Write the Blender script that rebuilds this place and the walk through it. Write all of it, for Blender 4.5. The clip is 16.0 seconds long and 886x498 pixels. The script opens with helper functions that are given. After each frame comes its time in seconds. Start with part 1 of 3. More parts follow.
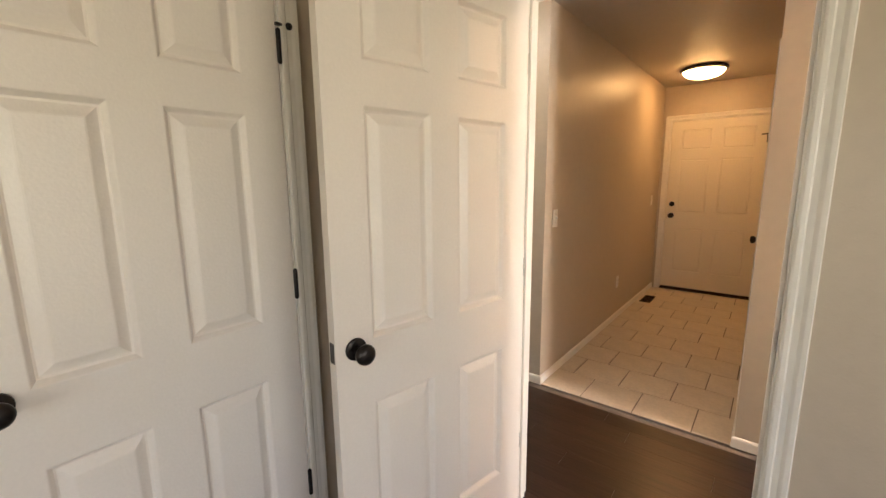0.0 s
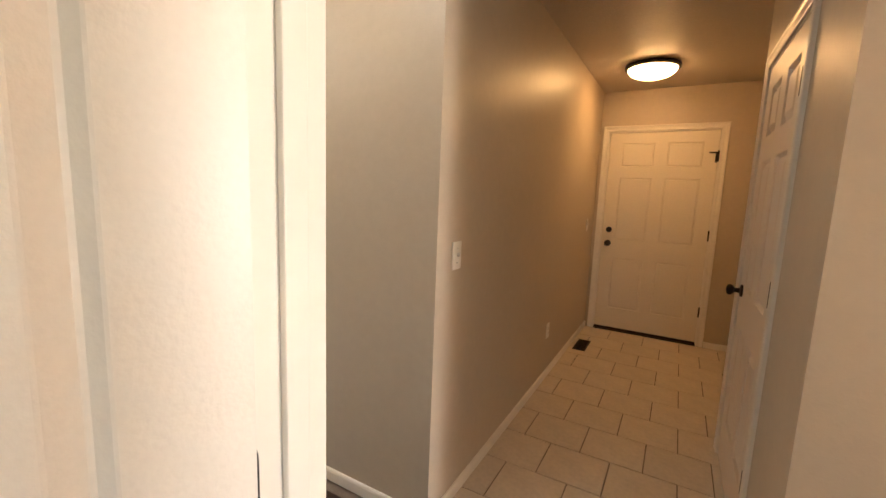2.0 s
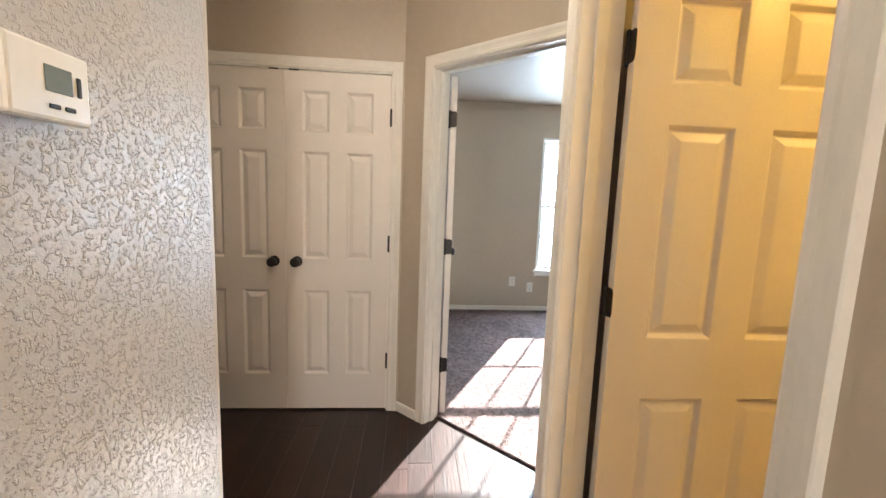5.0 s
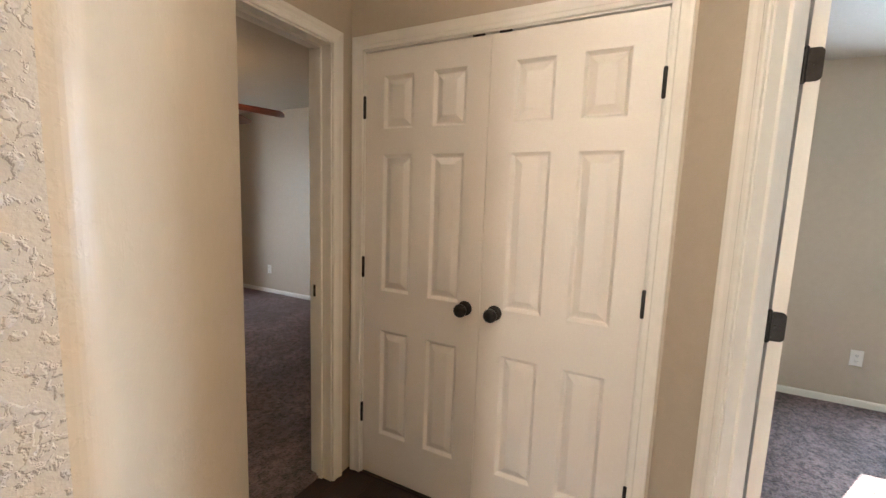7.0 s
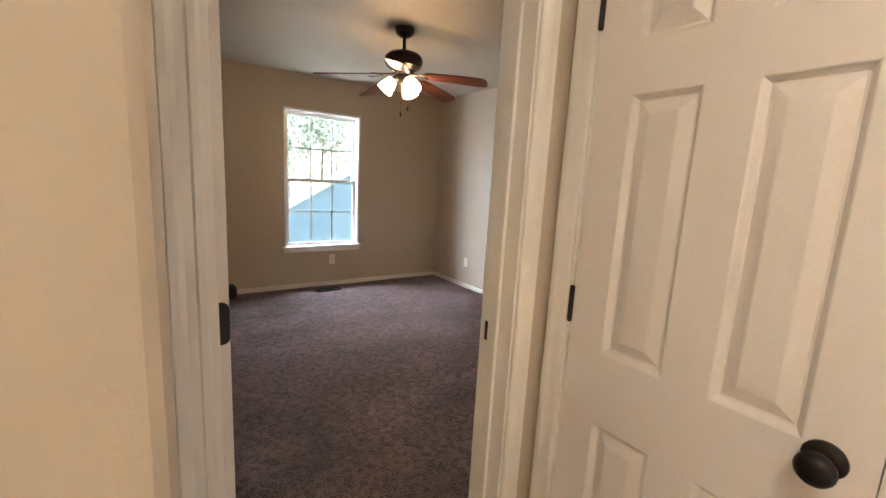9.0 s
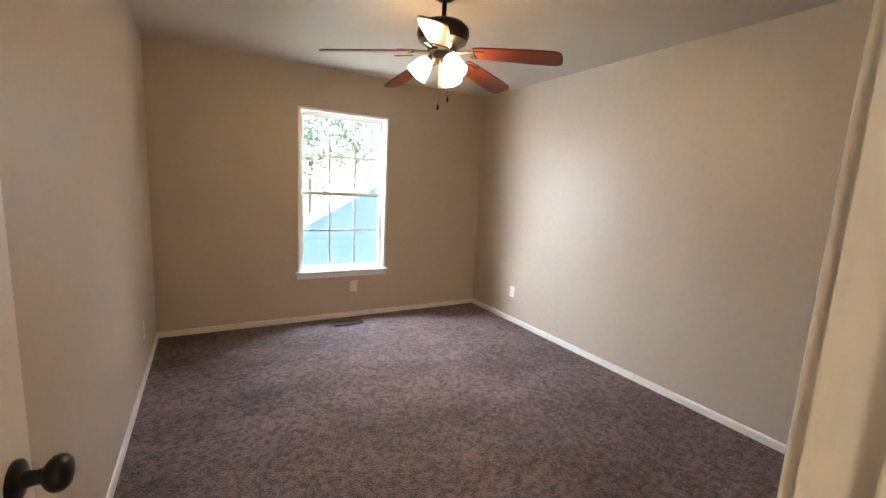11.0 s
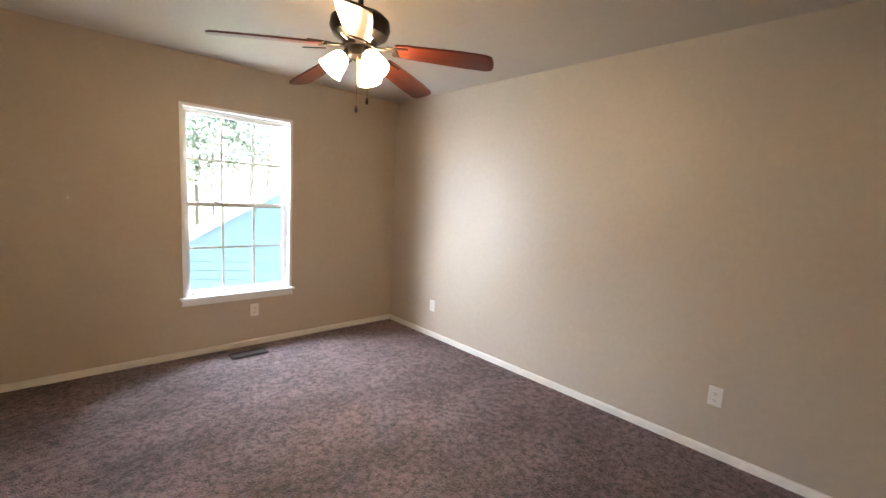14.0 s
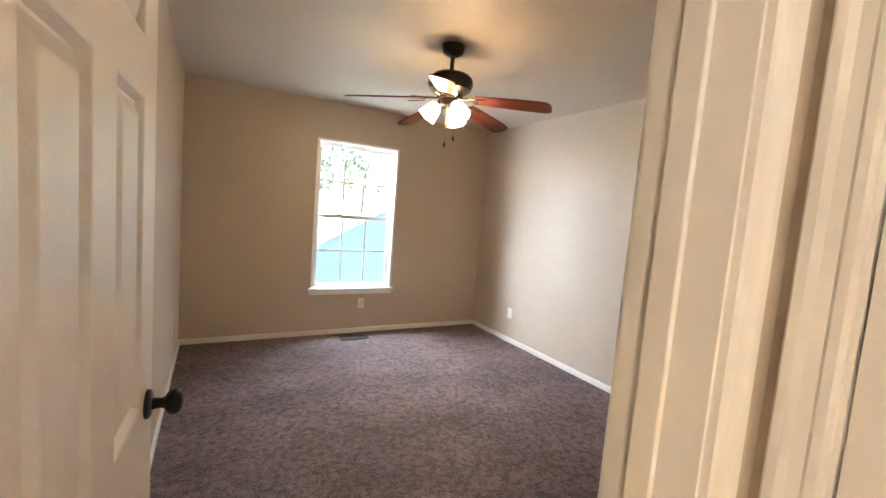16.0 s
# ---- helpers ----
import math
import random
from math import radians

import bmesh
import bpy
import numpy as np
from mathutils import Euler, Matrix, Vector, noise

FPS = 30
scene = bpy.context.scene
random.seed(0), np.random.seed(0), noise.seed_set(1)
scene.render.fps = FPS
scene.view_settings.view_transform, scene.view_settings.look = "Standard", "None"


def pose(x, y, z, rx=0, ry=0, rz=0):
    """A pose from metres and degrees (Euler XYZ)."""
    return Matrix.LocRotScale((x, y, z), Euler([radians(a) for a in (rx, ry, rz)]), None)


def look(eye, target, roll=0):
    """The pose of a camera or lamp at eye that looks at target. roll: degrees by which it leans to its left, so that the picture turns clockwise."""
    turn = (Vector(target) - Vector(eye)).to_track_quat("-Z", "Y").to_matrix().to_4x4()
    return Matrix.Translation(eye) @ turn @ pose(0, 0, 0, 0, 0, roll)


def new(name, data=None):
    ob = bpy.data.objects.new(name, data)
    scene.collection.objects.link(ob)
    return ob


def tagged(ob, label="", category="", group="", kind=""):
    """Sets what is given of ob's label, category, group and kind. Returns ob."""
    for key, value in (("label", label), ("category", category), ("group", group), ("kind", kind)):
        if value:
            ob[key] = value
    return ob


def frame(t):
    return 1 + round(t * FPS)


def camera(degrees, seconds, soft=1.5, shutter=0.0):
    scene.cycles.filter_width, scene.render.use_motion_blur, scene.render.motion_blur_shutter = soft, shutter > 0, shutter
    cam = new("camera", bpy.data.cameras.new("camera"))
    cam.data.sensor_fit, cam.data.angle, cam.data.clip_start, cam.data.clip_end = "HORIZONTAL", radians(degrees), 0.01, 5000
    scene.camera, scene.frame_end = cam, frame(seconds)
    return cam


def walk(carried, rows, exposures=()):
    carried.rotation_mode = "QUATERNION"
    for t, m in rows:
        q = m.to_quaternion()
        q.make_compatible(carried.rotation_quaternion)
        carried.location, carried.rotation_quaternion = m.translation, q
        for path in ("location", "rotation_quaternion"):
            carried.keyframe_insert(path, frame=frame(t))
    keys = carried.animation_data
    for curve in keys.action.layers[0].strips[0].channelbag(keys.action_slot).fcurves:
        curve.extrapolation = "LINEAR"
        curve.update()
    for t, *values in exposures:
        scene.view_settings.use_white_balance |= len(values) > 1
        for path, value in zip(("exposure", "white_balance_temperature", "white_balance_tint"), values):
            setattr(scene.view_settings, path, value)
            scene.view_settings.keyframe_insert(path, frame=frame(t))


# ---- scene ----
cam = camera(94.2, 16.0)
PATH = [
    (0, (-0.036, 0.439, 1.399), (-1.272, 1.975, 1.062), -0.6),
    (0.5, (-0.115, 0.665, 1.396), (-1.131, 2.356, 1.066), 0.3),
    (1, (-0.159, 0.979, 1.397), (-1.061, 2.739, 1.101), 1.0),
    (1.5, (-0.249, 1.289, 1.378), (-1.152, 3.05, 1.088), 1.4),
    (2, (-0.402, 1.579, 1.384), (-1.379, 3.302, 1.11), 2.2),
    (2.5, (-0.491, 1.84, 1.385), (-1.7, 3.407, 1.098), 2.5),
    (3, (-0.631, 2.06, 1.376), (-2.104, 3.382, 1.084), 3.1),
    (3.5, (-0.825, 2.196, 1.383), (-2.528, 3.198, 1.075), 3.0),
    (4, (-1.031, 2.332, 1.371), (-2.886, 3.012, 1.06), 2.7),
    (4.2, (-1.112, 2.386, 1.362), (-3.006, 2.958, 1.062), 2.6),
    (6.3, (-2.123, 2.467, 1.388), (-4.033, 1.929, 1.141), 1.7),
    (6.5, (-2.211, 2.431, 1.399), (-4.085, 1.78, 1.146), 1.7),
    (7, (-2.406, 2.333, 1.407), (-4.169, 1.423, 1.155), 2.0),
    (7.5, (-2.615, 2.264, 1.422), (-4.245, 1.138, 1.141), 2.3),
    (8, (-2.798, 2.17, 1.395), (-4.263, 0.841, 1.1), 2.4),
    (8.5, (-2.935, 1.971, 1.384), (-4.214, 0.464, 1.076), 2.5),
    (9, (-3.059, 1.788, 1.371), (-4.18, 0.165, 1.04), 3.1),
    (9.5, (-3.21, 1.6, 1.364), (-4.19, -0.111, 1.032), 3.2),
    (12, (-3.491, 0.75, 1.438), (-4.528, -0.938, 1.166), 3.0),
    (12.5, (-3.485, 0.717, 1.425), (-4.667, -0.875, 1.167), 3.0),
    (13, (-3.495, 0.718, 1.431), (-4.804, -0.773, 1.175), 2.7),
    (13.5, (-3.509, 0.737, 1.429), (-4.879, -0.698, 1.179), 2.8),
    (14, (-3.516, 0.744, 1.435), (-4.868, -0.71, 1.191), 3.1),
    (14.5, (-3.496, 0.791, 1.426), (-4.743, -0.758, 1.21), 3.5),
    (15, (-3.472, 0.943, 1.43), (-4.588, -0.705, 1.228), 3.9),
    (15.5, (-3.397, 1.108, 1.433), (-4.405, -0.61, 1.25), 4.3),
    (16, (-3.317, 1.272, 1.412), (-4.292, -0.466, 1.235), 4.6),
]
EXPOSURES = [(t, stops, 6250, 10) for t, stops in ((0, 4.2), (1.5, 4.0), (2.5, 4.1), (3, 3.9), (3.5, 3.8), (4, 3.75), (6.5, 4.0), (8, 4.4), (9.5, 4.95), (12, 5.25), (16, 5.4))]
walk(cam, [(t, look(eye, target, roll)) for t, eye, target, roll in PATH], EXPOSURES)

# ---- world, sun, exposure ----
world = bpy.data.worlds.new("world")
scene.world = world
world.use_nodes = True
wn = world.node_tree.nodes
sky = wn.new("ShaderNodeTexSky")
sky.sky_type = "NISHITA"
sky.sun_disc = False
SUN = Vector((0.974, -0.535, -0.50)).normalized()
sky.sun_elevation = math.asin(-SUN.z)
sky.sun_rotation = math.atan2(-SUN.x, -SUN.y)
world.node_tree.links.new(sky.outputs[0], wn["Background"].inputs[0])
wn["Background"].inputs[1].default_value = 0.036
sun = new("sun", bpy.data.lights.new("sun", "SUN"))
sun.data.energy, sun.data.angle, sun.data.color = 5.0, radians(0.5), (1, 0.95, 0.88)
sun.matrix_world = look((-12, 10, 9), Vector((-12, 10, 9)) + SUN)


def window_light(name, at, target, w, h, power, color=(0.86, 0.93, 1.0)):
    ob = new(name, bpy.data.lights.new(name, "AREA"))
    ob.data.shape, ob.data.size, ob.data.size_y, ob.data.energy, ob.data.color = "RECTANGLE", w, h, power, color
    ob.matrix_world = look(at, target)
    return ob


window_light("daylight_east", (2.88, 0.10, 1.35), (0, 0.10, 1.30), 1.5, 1.25, 2.2, (1.0, 0.82, 0.71))
window_light("daylight_south", (0.9, -2.18, 1.35), (0.9, 0, 1.3), 1.5, 1.2, 1.2, (1.0, 0.86, 0.74))
window_light("daylight_passage", (2.88, 2.66, 1.3), (0, 2.70, 1.25), 0.32, 1.7, 4.5, (1.0, 0.93, 0.86))
# added lamps over the bedroom window's head and beside it, unseen, filling for sky
window_light("sky_fill_bedroom", (-4.45, -3.52, 2.40), (-4.5, -1.6, 0.9), 0.90, 0.60, 7.0, (0.84, 0.90, 1.0))
window_light("sky_fill_bedroom_side", (-3.93, -3.62, 1.40), (-5.7, 0.3, 1.5), 0.50, 1.40, 1.9, (0.90, 0.94, 1.0))
# sky in the opening of the second bedroom's window
window_light("skylight_second_bedroom", (-6.46, 4.40, 1.28), (-5.4, 4.40, 1.10), 0.84, 1.50, 8.5, (0.62, 0.81, 1.0))


# ---- materials ----
def material(name, color, rough=0.5, metal=0.0, vary=0.08, scale=6.0, grain=60.0, bump=0.0, bump_scale=200.0, dark=None, obj_random=0.0, spec=0.5):
    m = bpy.data.materials.new(name)
    m.use_nodes = True
    nt = m.node_tree
    n, l = nt.nodes, nt.links
    b = n["Principled BSDF"]
    b.inputs["Roughness"].default_value = rough
    b.inputs["Metallic"].default_value = metal
    b.inputs["Specular IOR Level"].default_value = spec
    co = n.new("ShaderNodeTexCoord")
    big, fine = n.new("ShaderNodeTexNoise"), n.new("ShaderNodeTexNoise")
    big.inputs["Scale"].default_value, fine.inputs["Scale"].default_value = scale, grain
    big.inputs["Detail"].default_value, fine.inputs["Detail"].default_value = 4, 3
    l.new(co.outputs["Object"], big.inputs["Vector"])
    l.new(co.outputs["Object"], fine.inputs["Vector"])
    add = n.new("ShaderNodeMath")
    add.operation = "ADD"
    half = n.new("ShaderNodeMath")
    half.operation = "MULTIPLY"
    half.inputs[1].default_value = 0.5
    l.new(big.outputs[0], add.inputs[0])
    l.new(fine.outputs[0], add.inputs[1])
    l.new(add.outputs[0], half.inputs[0])
    ramp = n.new("ShaderNodeValToRGB")
    lo = dark or tuple(c * (1 - vary) for c in color)
    hi = tuple(min(1, c * (1 + vary)) for c in color)
    ramp.color_ramp.elements[0].position, ramp.color_ramp.elements[1].position = 0.35, 0.65
    ramp.color_ramp.elements[0].color, ramp.color_ramp.elements[1].color = (*lo, 1), (*hi, 1)
    l.new(half.outputs[0], ramp.inputs[0])
    out = ramp.outputs[0]
    if obj_random:
        info, hsv = n.new("ShaderNodeObjectInfo"), n.new("ShaderNodeHueSaturation")
        mr = n.new("ShaderNodeMapRange")
        mr.inputs["To Min"].default_value, mr.inputs["To Max"].default_value = 1 - obj_random, 1 + obj_random
        l.new(info.outputs["Random"], mr.inputs["Value"])
        l.new(mr.outputs[0], hsv.inputs["Value"])
        l.new(out, hsv.inputs["Color"])
        out = hsv.outputs[0]
    l.new(out, b.inputs["Base Color"])
    if bump:
        t = n.new("ShaderNodeTexNoise")
        t.inputs["Scale"].default_value, t.inputs["Detail"].default_value = bump_scale, 3
        l.new(co.outputs["Object"], t.inputs["Vector"])
        bp = n.new("ShaderNodeBump")
        bp.inputs["Strength"].default_value, bp.inputs["Distance"].default_value = bump, 0.01
        l.new(t.outputs[0], bp.inputs["Height"])
        l.new(bp.outputs[0], b.inputs["Normal"])
    return m


def plaster(name, color, strength=0.5, rough=0.42, fine=72):
    """Knockdown plaster under eggshell paint: flattened blots over fine peel."""
    m = material(name, color, rough, vary=0.035, scale=1.2, grain=25)
    nt = m.node_tree
    n, l = nt.nodes, nt.links
    co = n["Texture Coordinate"]
    a, c = n.new("ShaderNodeTexNoise"), n.new("ShaderNodeTexNoise")
    a.inputs["Scale"].default_value, a.inputs["Detail"].default_value, a.inputs["Distortion"].default_value = fine, 3.0, 0.35
    c.inputs["Scale"].default_value, c.inputs["Detail"].default_value = 260, 2
    r = n.new("ShaderNodeValToRGB")
    r.color_ramp.elements[0].position, r.color_ramp.elements[1].position = 0.52, 0.62
    mix = n.new("ShaderNodeMath")
    mix.operation = "MULTIPLY_ADD"
    mix.inputs[1].default_value = 0.2
    l.new(co.outputs["Object"], a.inputs["Vector"])
    l.new(co.outputs["Object"], c.inputs["Vector"])
    l.new(a.outputs[0], r.inputs[0])
    l.new(c.outputs[0], mix.inputs[0])
    l.new(r.outputs[0], mix.inputs[2])
    bp = n.new("ShaderNodeBump")
    bp.inputs["Strength"].default_value, bp.inputs["Distance"].default_value = strength, 0.0055
    l.new(mix.outputs[0], bp.inputs["Height"])
    l.new(bp.outputs[0], n["Principled BSDF"].inputs["Normal"])
    return m


def carpet_material(name):
    """Cut pile: tufts, clumps of tufts leaning together, and broad brushed marks."""
    m = material(name, (0.25, 0.160, 0.148), 0.9, vary=0.62, scale=30, grain=85, spec=0.15)
    nt = m.node_tree
    n, l = nt.nodes, nt.links
    co, b = n["Texture Coordinate"], n["Principled BSDF"]
    b.inputs["Sheen Weight"].default_value, b.inputs["Sheen Roughness"].default_value = 0.25, 0.45
    ramp = n["Color Ramp"].color_ramp
    ramp.elements[0].position, ramp.elements[1].position = 0.40, 0.60
    base = b.inputs["Base Color"].links[0].from_socket
    mp, marks = n.new("ShaderNodeMapping"), n.new("ShaderNodeTexNoise")
    mp.inputs["Rotation"].default_value = (0, 0, 0.5)
    mp.inputs["Scale"].default_value = (1.0, 1.7, 1)
    marks.inputs["Scale"].default_value, marks.inputs["Detail"].default_value, marks.inputs["Roughness"].default_value = 1.5, 5, 0.62
    l.new(co.outputs["Object"], mp.inputs["Vector"])
    l.new(mp.outputs[0], marks.inputs["Vector"])
    mr, hsv = n.new("ShaderNodeMapRange"), n.new("ShaderNodeHueSaturation")
    mr.inputs["From Min"].default_value, mr.inputs["From Max"].default_value = 0.36, 0.64
    mr.inputs["To Min"].default_value, mr.inputs["To Max"].default_value = 0.74, 1.30
    l.new(marks.outputs[0], mr.inputs["Value"])
    l.new(mr.outputs[0], hsv.inputs["Value"])
    l.new(base, hsv.inputs["Color"])
    l.new(hsv.outputs[0], b.inputs["Base Color"])
    v = n.new("ShaderNodeTexVoronoi")
    v.inputs["Scale"].default_value = 120
    t = n.new("ShaderNodeTexNoise")
    t.inputs["Scale"].default_value, t.inputs["Detail"].default_value = 24, 5
    add = n.new("ShaderNodeMath")
    add.operation = "ADD"
    l.new(co.outputs["Object"], v.inputs["Vector"])
    l.new(co.outputs["Object"], t.inputs["Vector"])
    l.new(v.outputs["Distance"], add.inputs[0])
    l.new(t.outputs[0], add.inputs[1])
    bp = n.new("ShaderNodeBump")
    bp.inputs["Strength"].default_value, bp.inputs["Distance"].default_value = 1.0, 0.045
    l.new(add.outputs[0], bp.inputs["Height"])
    l.new(bp.outputs[0], b.inputs["Normal"])
    return m


def wood_material(name, color, dark, rough, along="x", obj_random=0.25):
    m = material(name, color, rough, dark=dark, scale=3, grain=30, obj_random=obj_random)
    nt = m.node_tree
    n, l = nt.nodes, nt.links
    co = n["Texture Coordinate"]
    mp = n.new("ShaderNodeMapping")
    mp.inputs["Scale"].default_value = (0.12, 2.2, 1) if along == "x" else (2.2, 0.12, 1)
    for k in list(n):
        if k.type == "TEX_NOISE":
            l.new(mp.outputs[0], k.inputs["Vector"])
    l.new(co.outputs["Object"], mp.inputs["Vector"])
    t = n.new("ShaderNodeTexNoise")
    t.inputs["Scale"].default_value, t.inputs["Detail"].default_value = 40, 4
    l.new(mp.outputs[0], t.inputs["Vector"])
    bp = n.new("ShaderNodeBump")
    bp.inputs["Strength"].default_value, bp.inputs["Distance"].default_value = 0.25, 0.004
    l.new(t.outputs[0], bp.inputs["Height"])
    l.new(bp.outputs[0], n["Principled BSDF"].inputs["Normal"])
    return m


def glow(name, color, strength):
    m = bpy.data.materials.new(name)
    m.use_nodes = True
    b = m.node_tree.nodes["Principled BSDF"]
    b.inputs["Base Color"].default_value = (0.85, 0.82, 0.76, 1)
    b.inputs["Roughness"].default_value = 0.3
    b.inputs["Emission Color"].default_value = (*color, 1)
    b.inputs["Emission Strength"].default_value = strength
    return m


WALL = plaster("greige_wall_paint", (0.51, 0.43, 0.33), 0.07)
TEXTURED = plaster("greige_knockdown_paint", (0.49, 0.45, 0.405), 0.6, 0.4, 122)
CEIL = plaster("ceiling_paint", (0.52, 0.465, 0.405), 0.28, 0.5)
WHITE = material("white_trim_paint", (0.78, 0.74, 0.67), 0.32, vary=0.03, scale=3, grain=20)
DOOR = material("white_door_paint", (0.77, 0.71, 0.64), 0.36, vary=0.025, scale=2, grain=120, bump=0.08, bump_scale=140)
STEEL_DOOR = material("cream_steel_door_paint", (0.74, 0.68, 0.58), 0.4, vary=0.03, scale=2, grain=60)
BRONZE = material("oil_rubbed_bronze", (0.028, 0.024, 0.022), 0.34, 0.7, vary=0.3, scale=20, grain=90)
# grey steel, and the reflected light on the bedroom jamb's hinge plates
PLATE_GREY = material("grey_steel_and_glint", (0.28, 0.28, 0.29), 0.4, 0.8, vary=0.1, scale=20)
PLASTIC = material("white_plastic", (0.80, 0.77, 0.71), 0.3, vary=0.02)
SLOT = material("dark_slot", (0.02, 0.02, 0.02), 0.6)
SCREEN = material("grey_lcd", (0.16, 0.19, 0.17), 0.2)
PLANK = wood_material("dark_wood_plank", (0.034, 0.015, 0.011), (0.010, 0.0045, 0.0035), 0.32)
BLADE = wood_material("cherry_fan_blade", (0.17, 0.040, 0.020), (0.085, 0.018, 0.010), 0.3, obj_random=0.08)
TILE = material("beige_ceramic_tile", (0.58, 0.50, 0.40), 0.28, vary=0.09, scale=9, grain=45, bump=0.06, bump_scale=60, obj_random=0.05)
GROUT = material("brown_grout", (0.20, 0.16, 0.125), 0.9, vary=0.2, scale=12, grain=150)
CARPET = carpet_material("brown_carpet")
VENT = material("brown_vent_metal", (0.024, 0.016, 0.012), 0.6, 0.0, vary=0.2, spec=0.2)
BRASS = material("chain_brass", (0.35, 0.22, 0.10), 0.35, 0.9)
VINYL = material("white_vinyl_frame", (0.80, 0.80, 0.79), 0.3, vary=0.02)
LAMP_HALL = glow("lit_alabaster_bowl", (1.0, 0.53, 0.19), 2.2)
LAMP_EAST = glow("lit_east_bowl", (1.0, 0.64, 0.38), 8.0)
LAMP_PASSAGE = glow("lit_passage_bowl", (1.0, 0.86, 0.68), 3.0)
LAMP_FAN = glow("lit_frosted_shade", (1.0, 0.66, 0.34), 1.9)
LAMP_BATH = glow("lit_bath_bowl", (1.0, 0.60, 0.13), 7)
SIDING = material("slate_blue_siding", (0.21, 0.29, 0.39), 0.6, vary=0.05, scale=2, grain=30)
SHINGLE = material("grey_shingle", (0.22, 0.21, 0.20), 0.9, vary=0.25, scale=4, grain=40)
BARK = material("bark", (0.20, 0.16, 0.13), 0.9, vary=0.3, scale=8, bump=0.6, bump_scale=30)
LEAF = material("green_leaf", (0.115, 0.13, 0.11), 0.45, vary=0.4, scale=1.5, grain=8)
_n, _l = LEAF.node_tree.nodes, LEAF.node_tree.links
_t, _m = _n.new("ShaderNodeBsdfTranslucent"), _n.new("ShaderNodeMixShader")
_t.inputs["Color"].default_value, _m.inputs[0].default_value = (0.28, 0.33, 0.27, 1), 0.5
_l.new(_n["Principled BSDF"].outputs[0], _m.inputs[1])
_l.new(_t.outputs[0], _m.inputs[2])
_l.new(_m.outputs[0], _n["Material Output"].inputs[0])
GRASS = material("dry_lawn", (0.22, 0.22, 0.10), 0.95, vary=0.3, scale=0.6, grain=20, bump=0.5, bump_scale=40)
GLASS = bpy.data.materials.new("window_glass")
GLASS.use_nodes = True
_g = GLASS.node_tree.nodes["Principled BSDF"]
# grey-blue tint added to dim the bright outdoors seen through the panes
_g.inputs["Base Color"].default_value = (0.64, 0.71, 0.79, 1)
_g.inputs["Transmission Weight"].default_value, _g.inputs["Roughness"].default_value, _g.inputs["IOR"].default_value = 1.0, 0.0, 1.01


# ---- mesh helpers ----
def mesh_object(name, bm, mat, smooth=False):
    me = bpy.data.meshes.new(name)
    bmesh.ops.recalc_face_normals(bm, faces=bm.faces)
    bm.to_mesh(me)
    bm.free()
    me.materials.append(mat)
    if smooth:
        me.shade_smooth()
        me.set_sharp_from_angle(angle=radians(35))
    return new(name, me)


def part(name, bm, mat, parent=None, label="", smooth=False):
    ob = mesh_object(name, bm, mat, smooth)
    ob.parent = parent
    if label:
        tagged(ob, label)
    return ob


def thing(name, m, label, category, group="", kind=""):
    ob = new(name)
    ob.empty_display_size = 0.1
    ob.matrix_world = m
    return tagged(ob, label, category, group, kind)


def box(bm, x0, x1, y0, y1, z0, z1, m=None):
    c = [bm.verts.new((x, y, z)) for z in (z0, z1) for x, y in ((x0, y0), (x1, y0), (x1, y1), (x0, y1))]
    if m is not None:
        for v in c:
            v.co = m @ v.co
    for f in ((0, 3, 2, 1), (4, 5, 6, 7), (0, 1, 5, 4), (1, 2, 6, 5), (2, 3, 7, 6), (3, 0, 4, 7)):
        bm.faces.new([c[i] for i in f])
    return c


def soft_box(x0, x1, y0, y1, z0, z1, r=0.003, seg=2):
    bm = bmesh.new()
    box(bm, x0, x1, y0, y1, z0, z1)
    bmesh.ops.bevel(bm, geom=bm.edges[:], offset=r, segments=seg, profile=0.5, affect="EDGES")
    return bm


def boxes(*bs):
    bm = bmesh.new()
    for b in bs:
        box(bm, *b)
    return bm


def prism(points, z0, z1):
    bm = bmesh.new()
    lo = [bm.verts.new((x, y, z0)) for x, y in points]
    hi = [bm.verts.new((x, y, z1)) for x, y in points]
    n = len(points)
    bm.faces.new(lo[::-1])
    bm.faces.new(hi)
    for i in range(n):
        bm.faces.new((lo[i], lo[(i + 1) % n], hi[(i + 1) % n], hi[i]))
    return bm


def lathe(profile, seg=24, m=None, bm=None):
    """Turns (radius, z) pairs about z."""
    bm = bm or bmesh.new()
    rings = []
    for r, z in profile:
        r = max(r, 1e-4)
        rings.append([bm.verts.new((r * math.cos(a), r * math.sin(a), z)) for a in (2 * math.pi * k / seg for k in range(seg))])
    if m is not None:
        for ring in rings:
            for v in ring:
                v.co = m @ v.co
    for a, b in zip(rings, rings[1:]):
        for k in range(seg):
            bm.faces.new((a[k], a[(k + 1) % seg], b[(k + 1) % seg], b[k]))
    bm.faces.new(rings[0][::-1])
    bm.faces.new(rings[-1])
    return bm


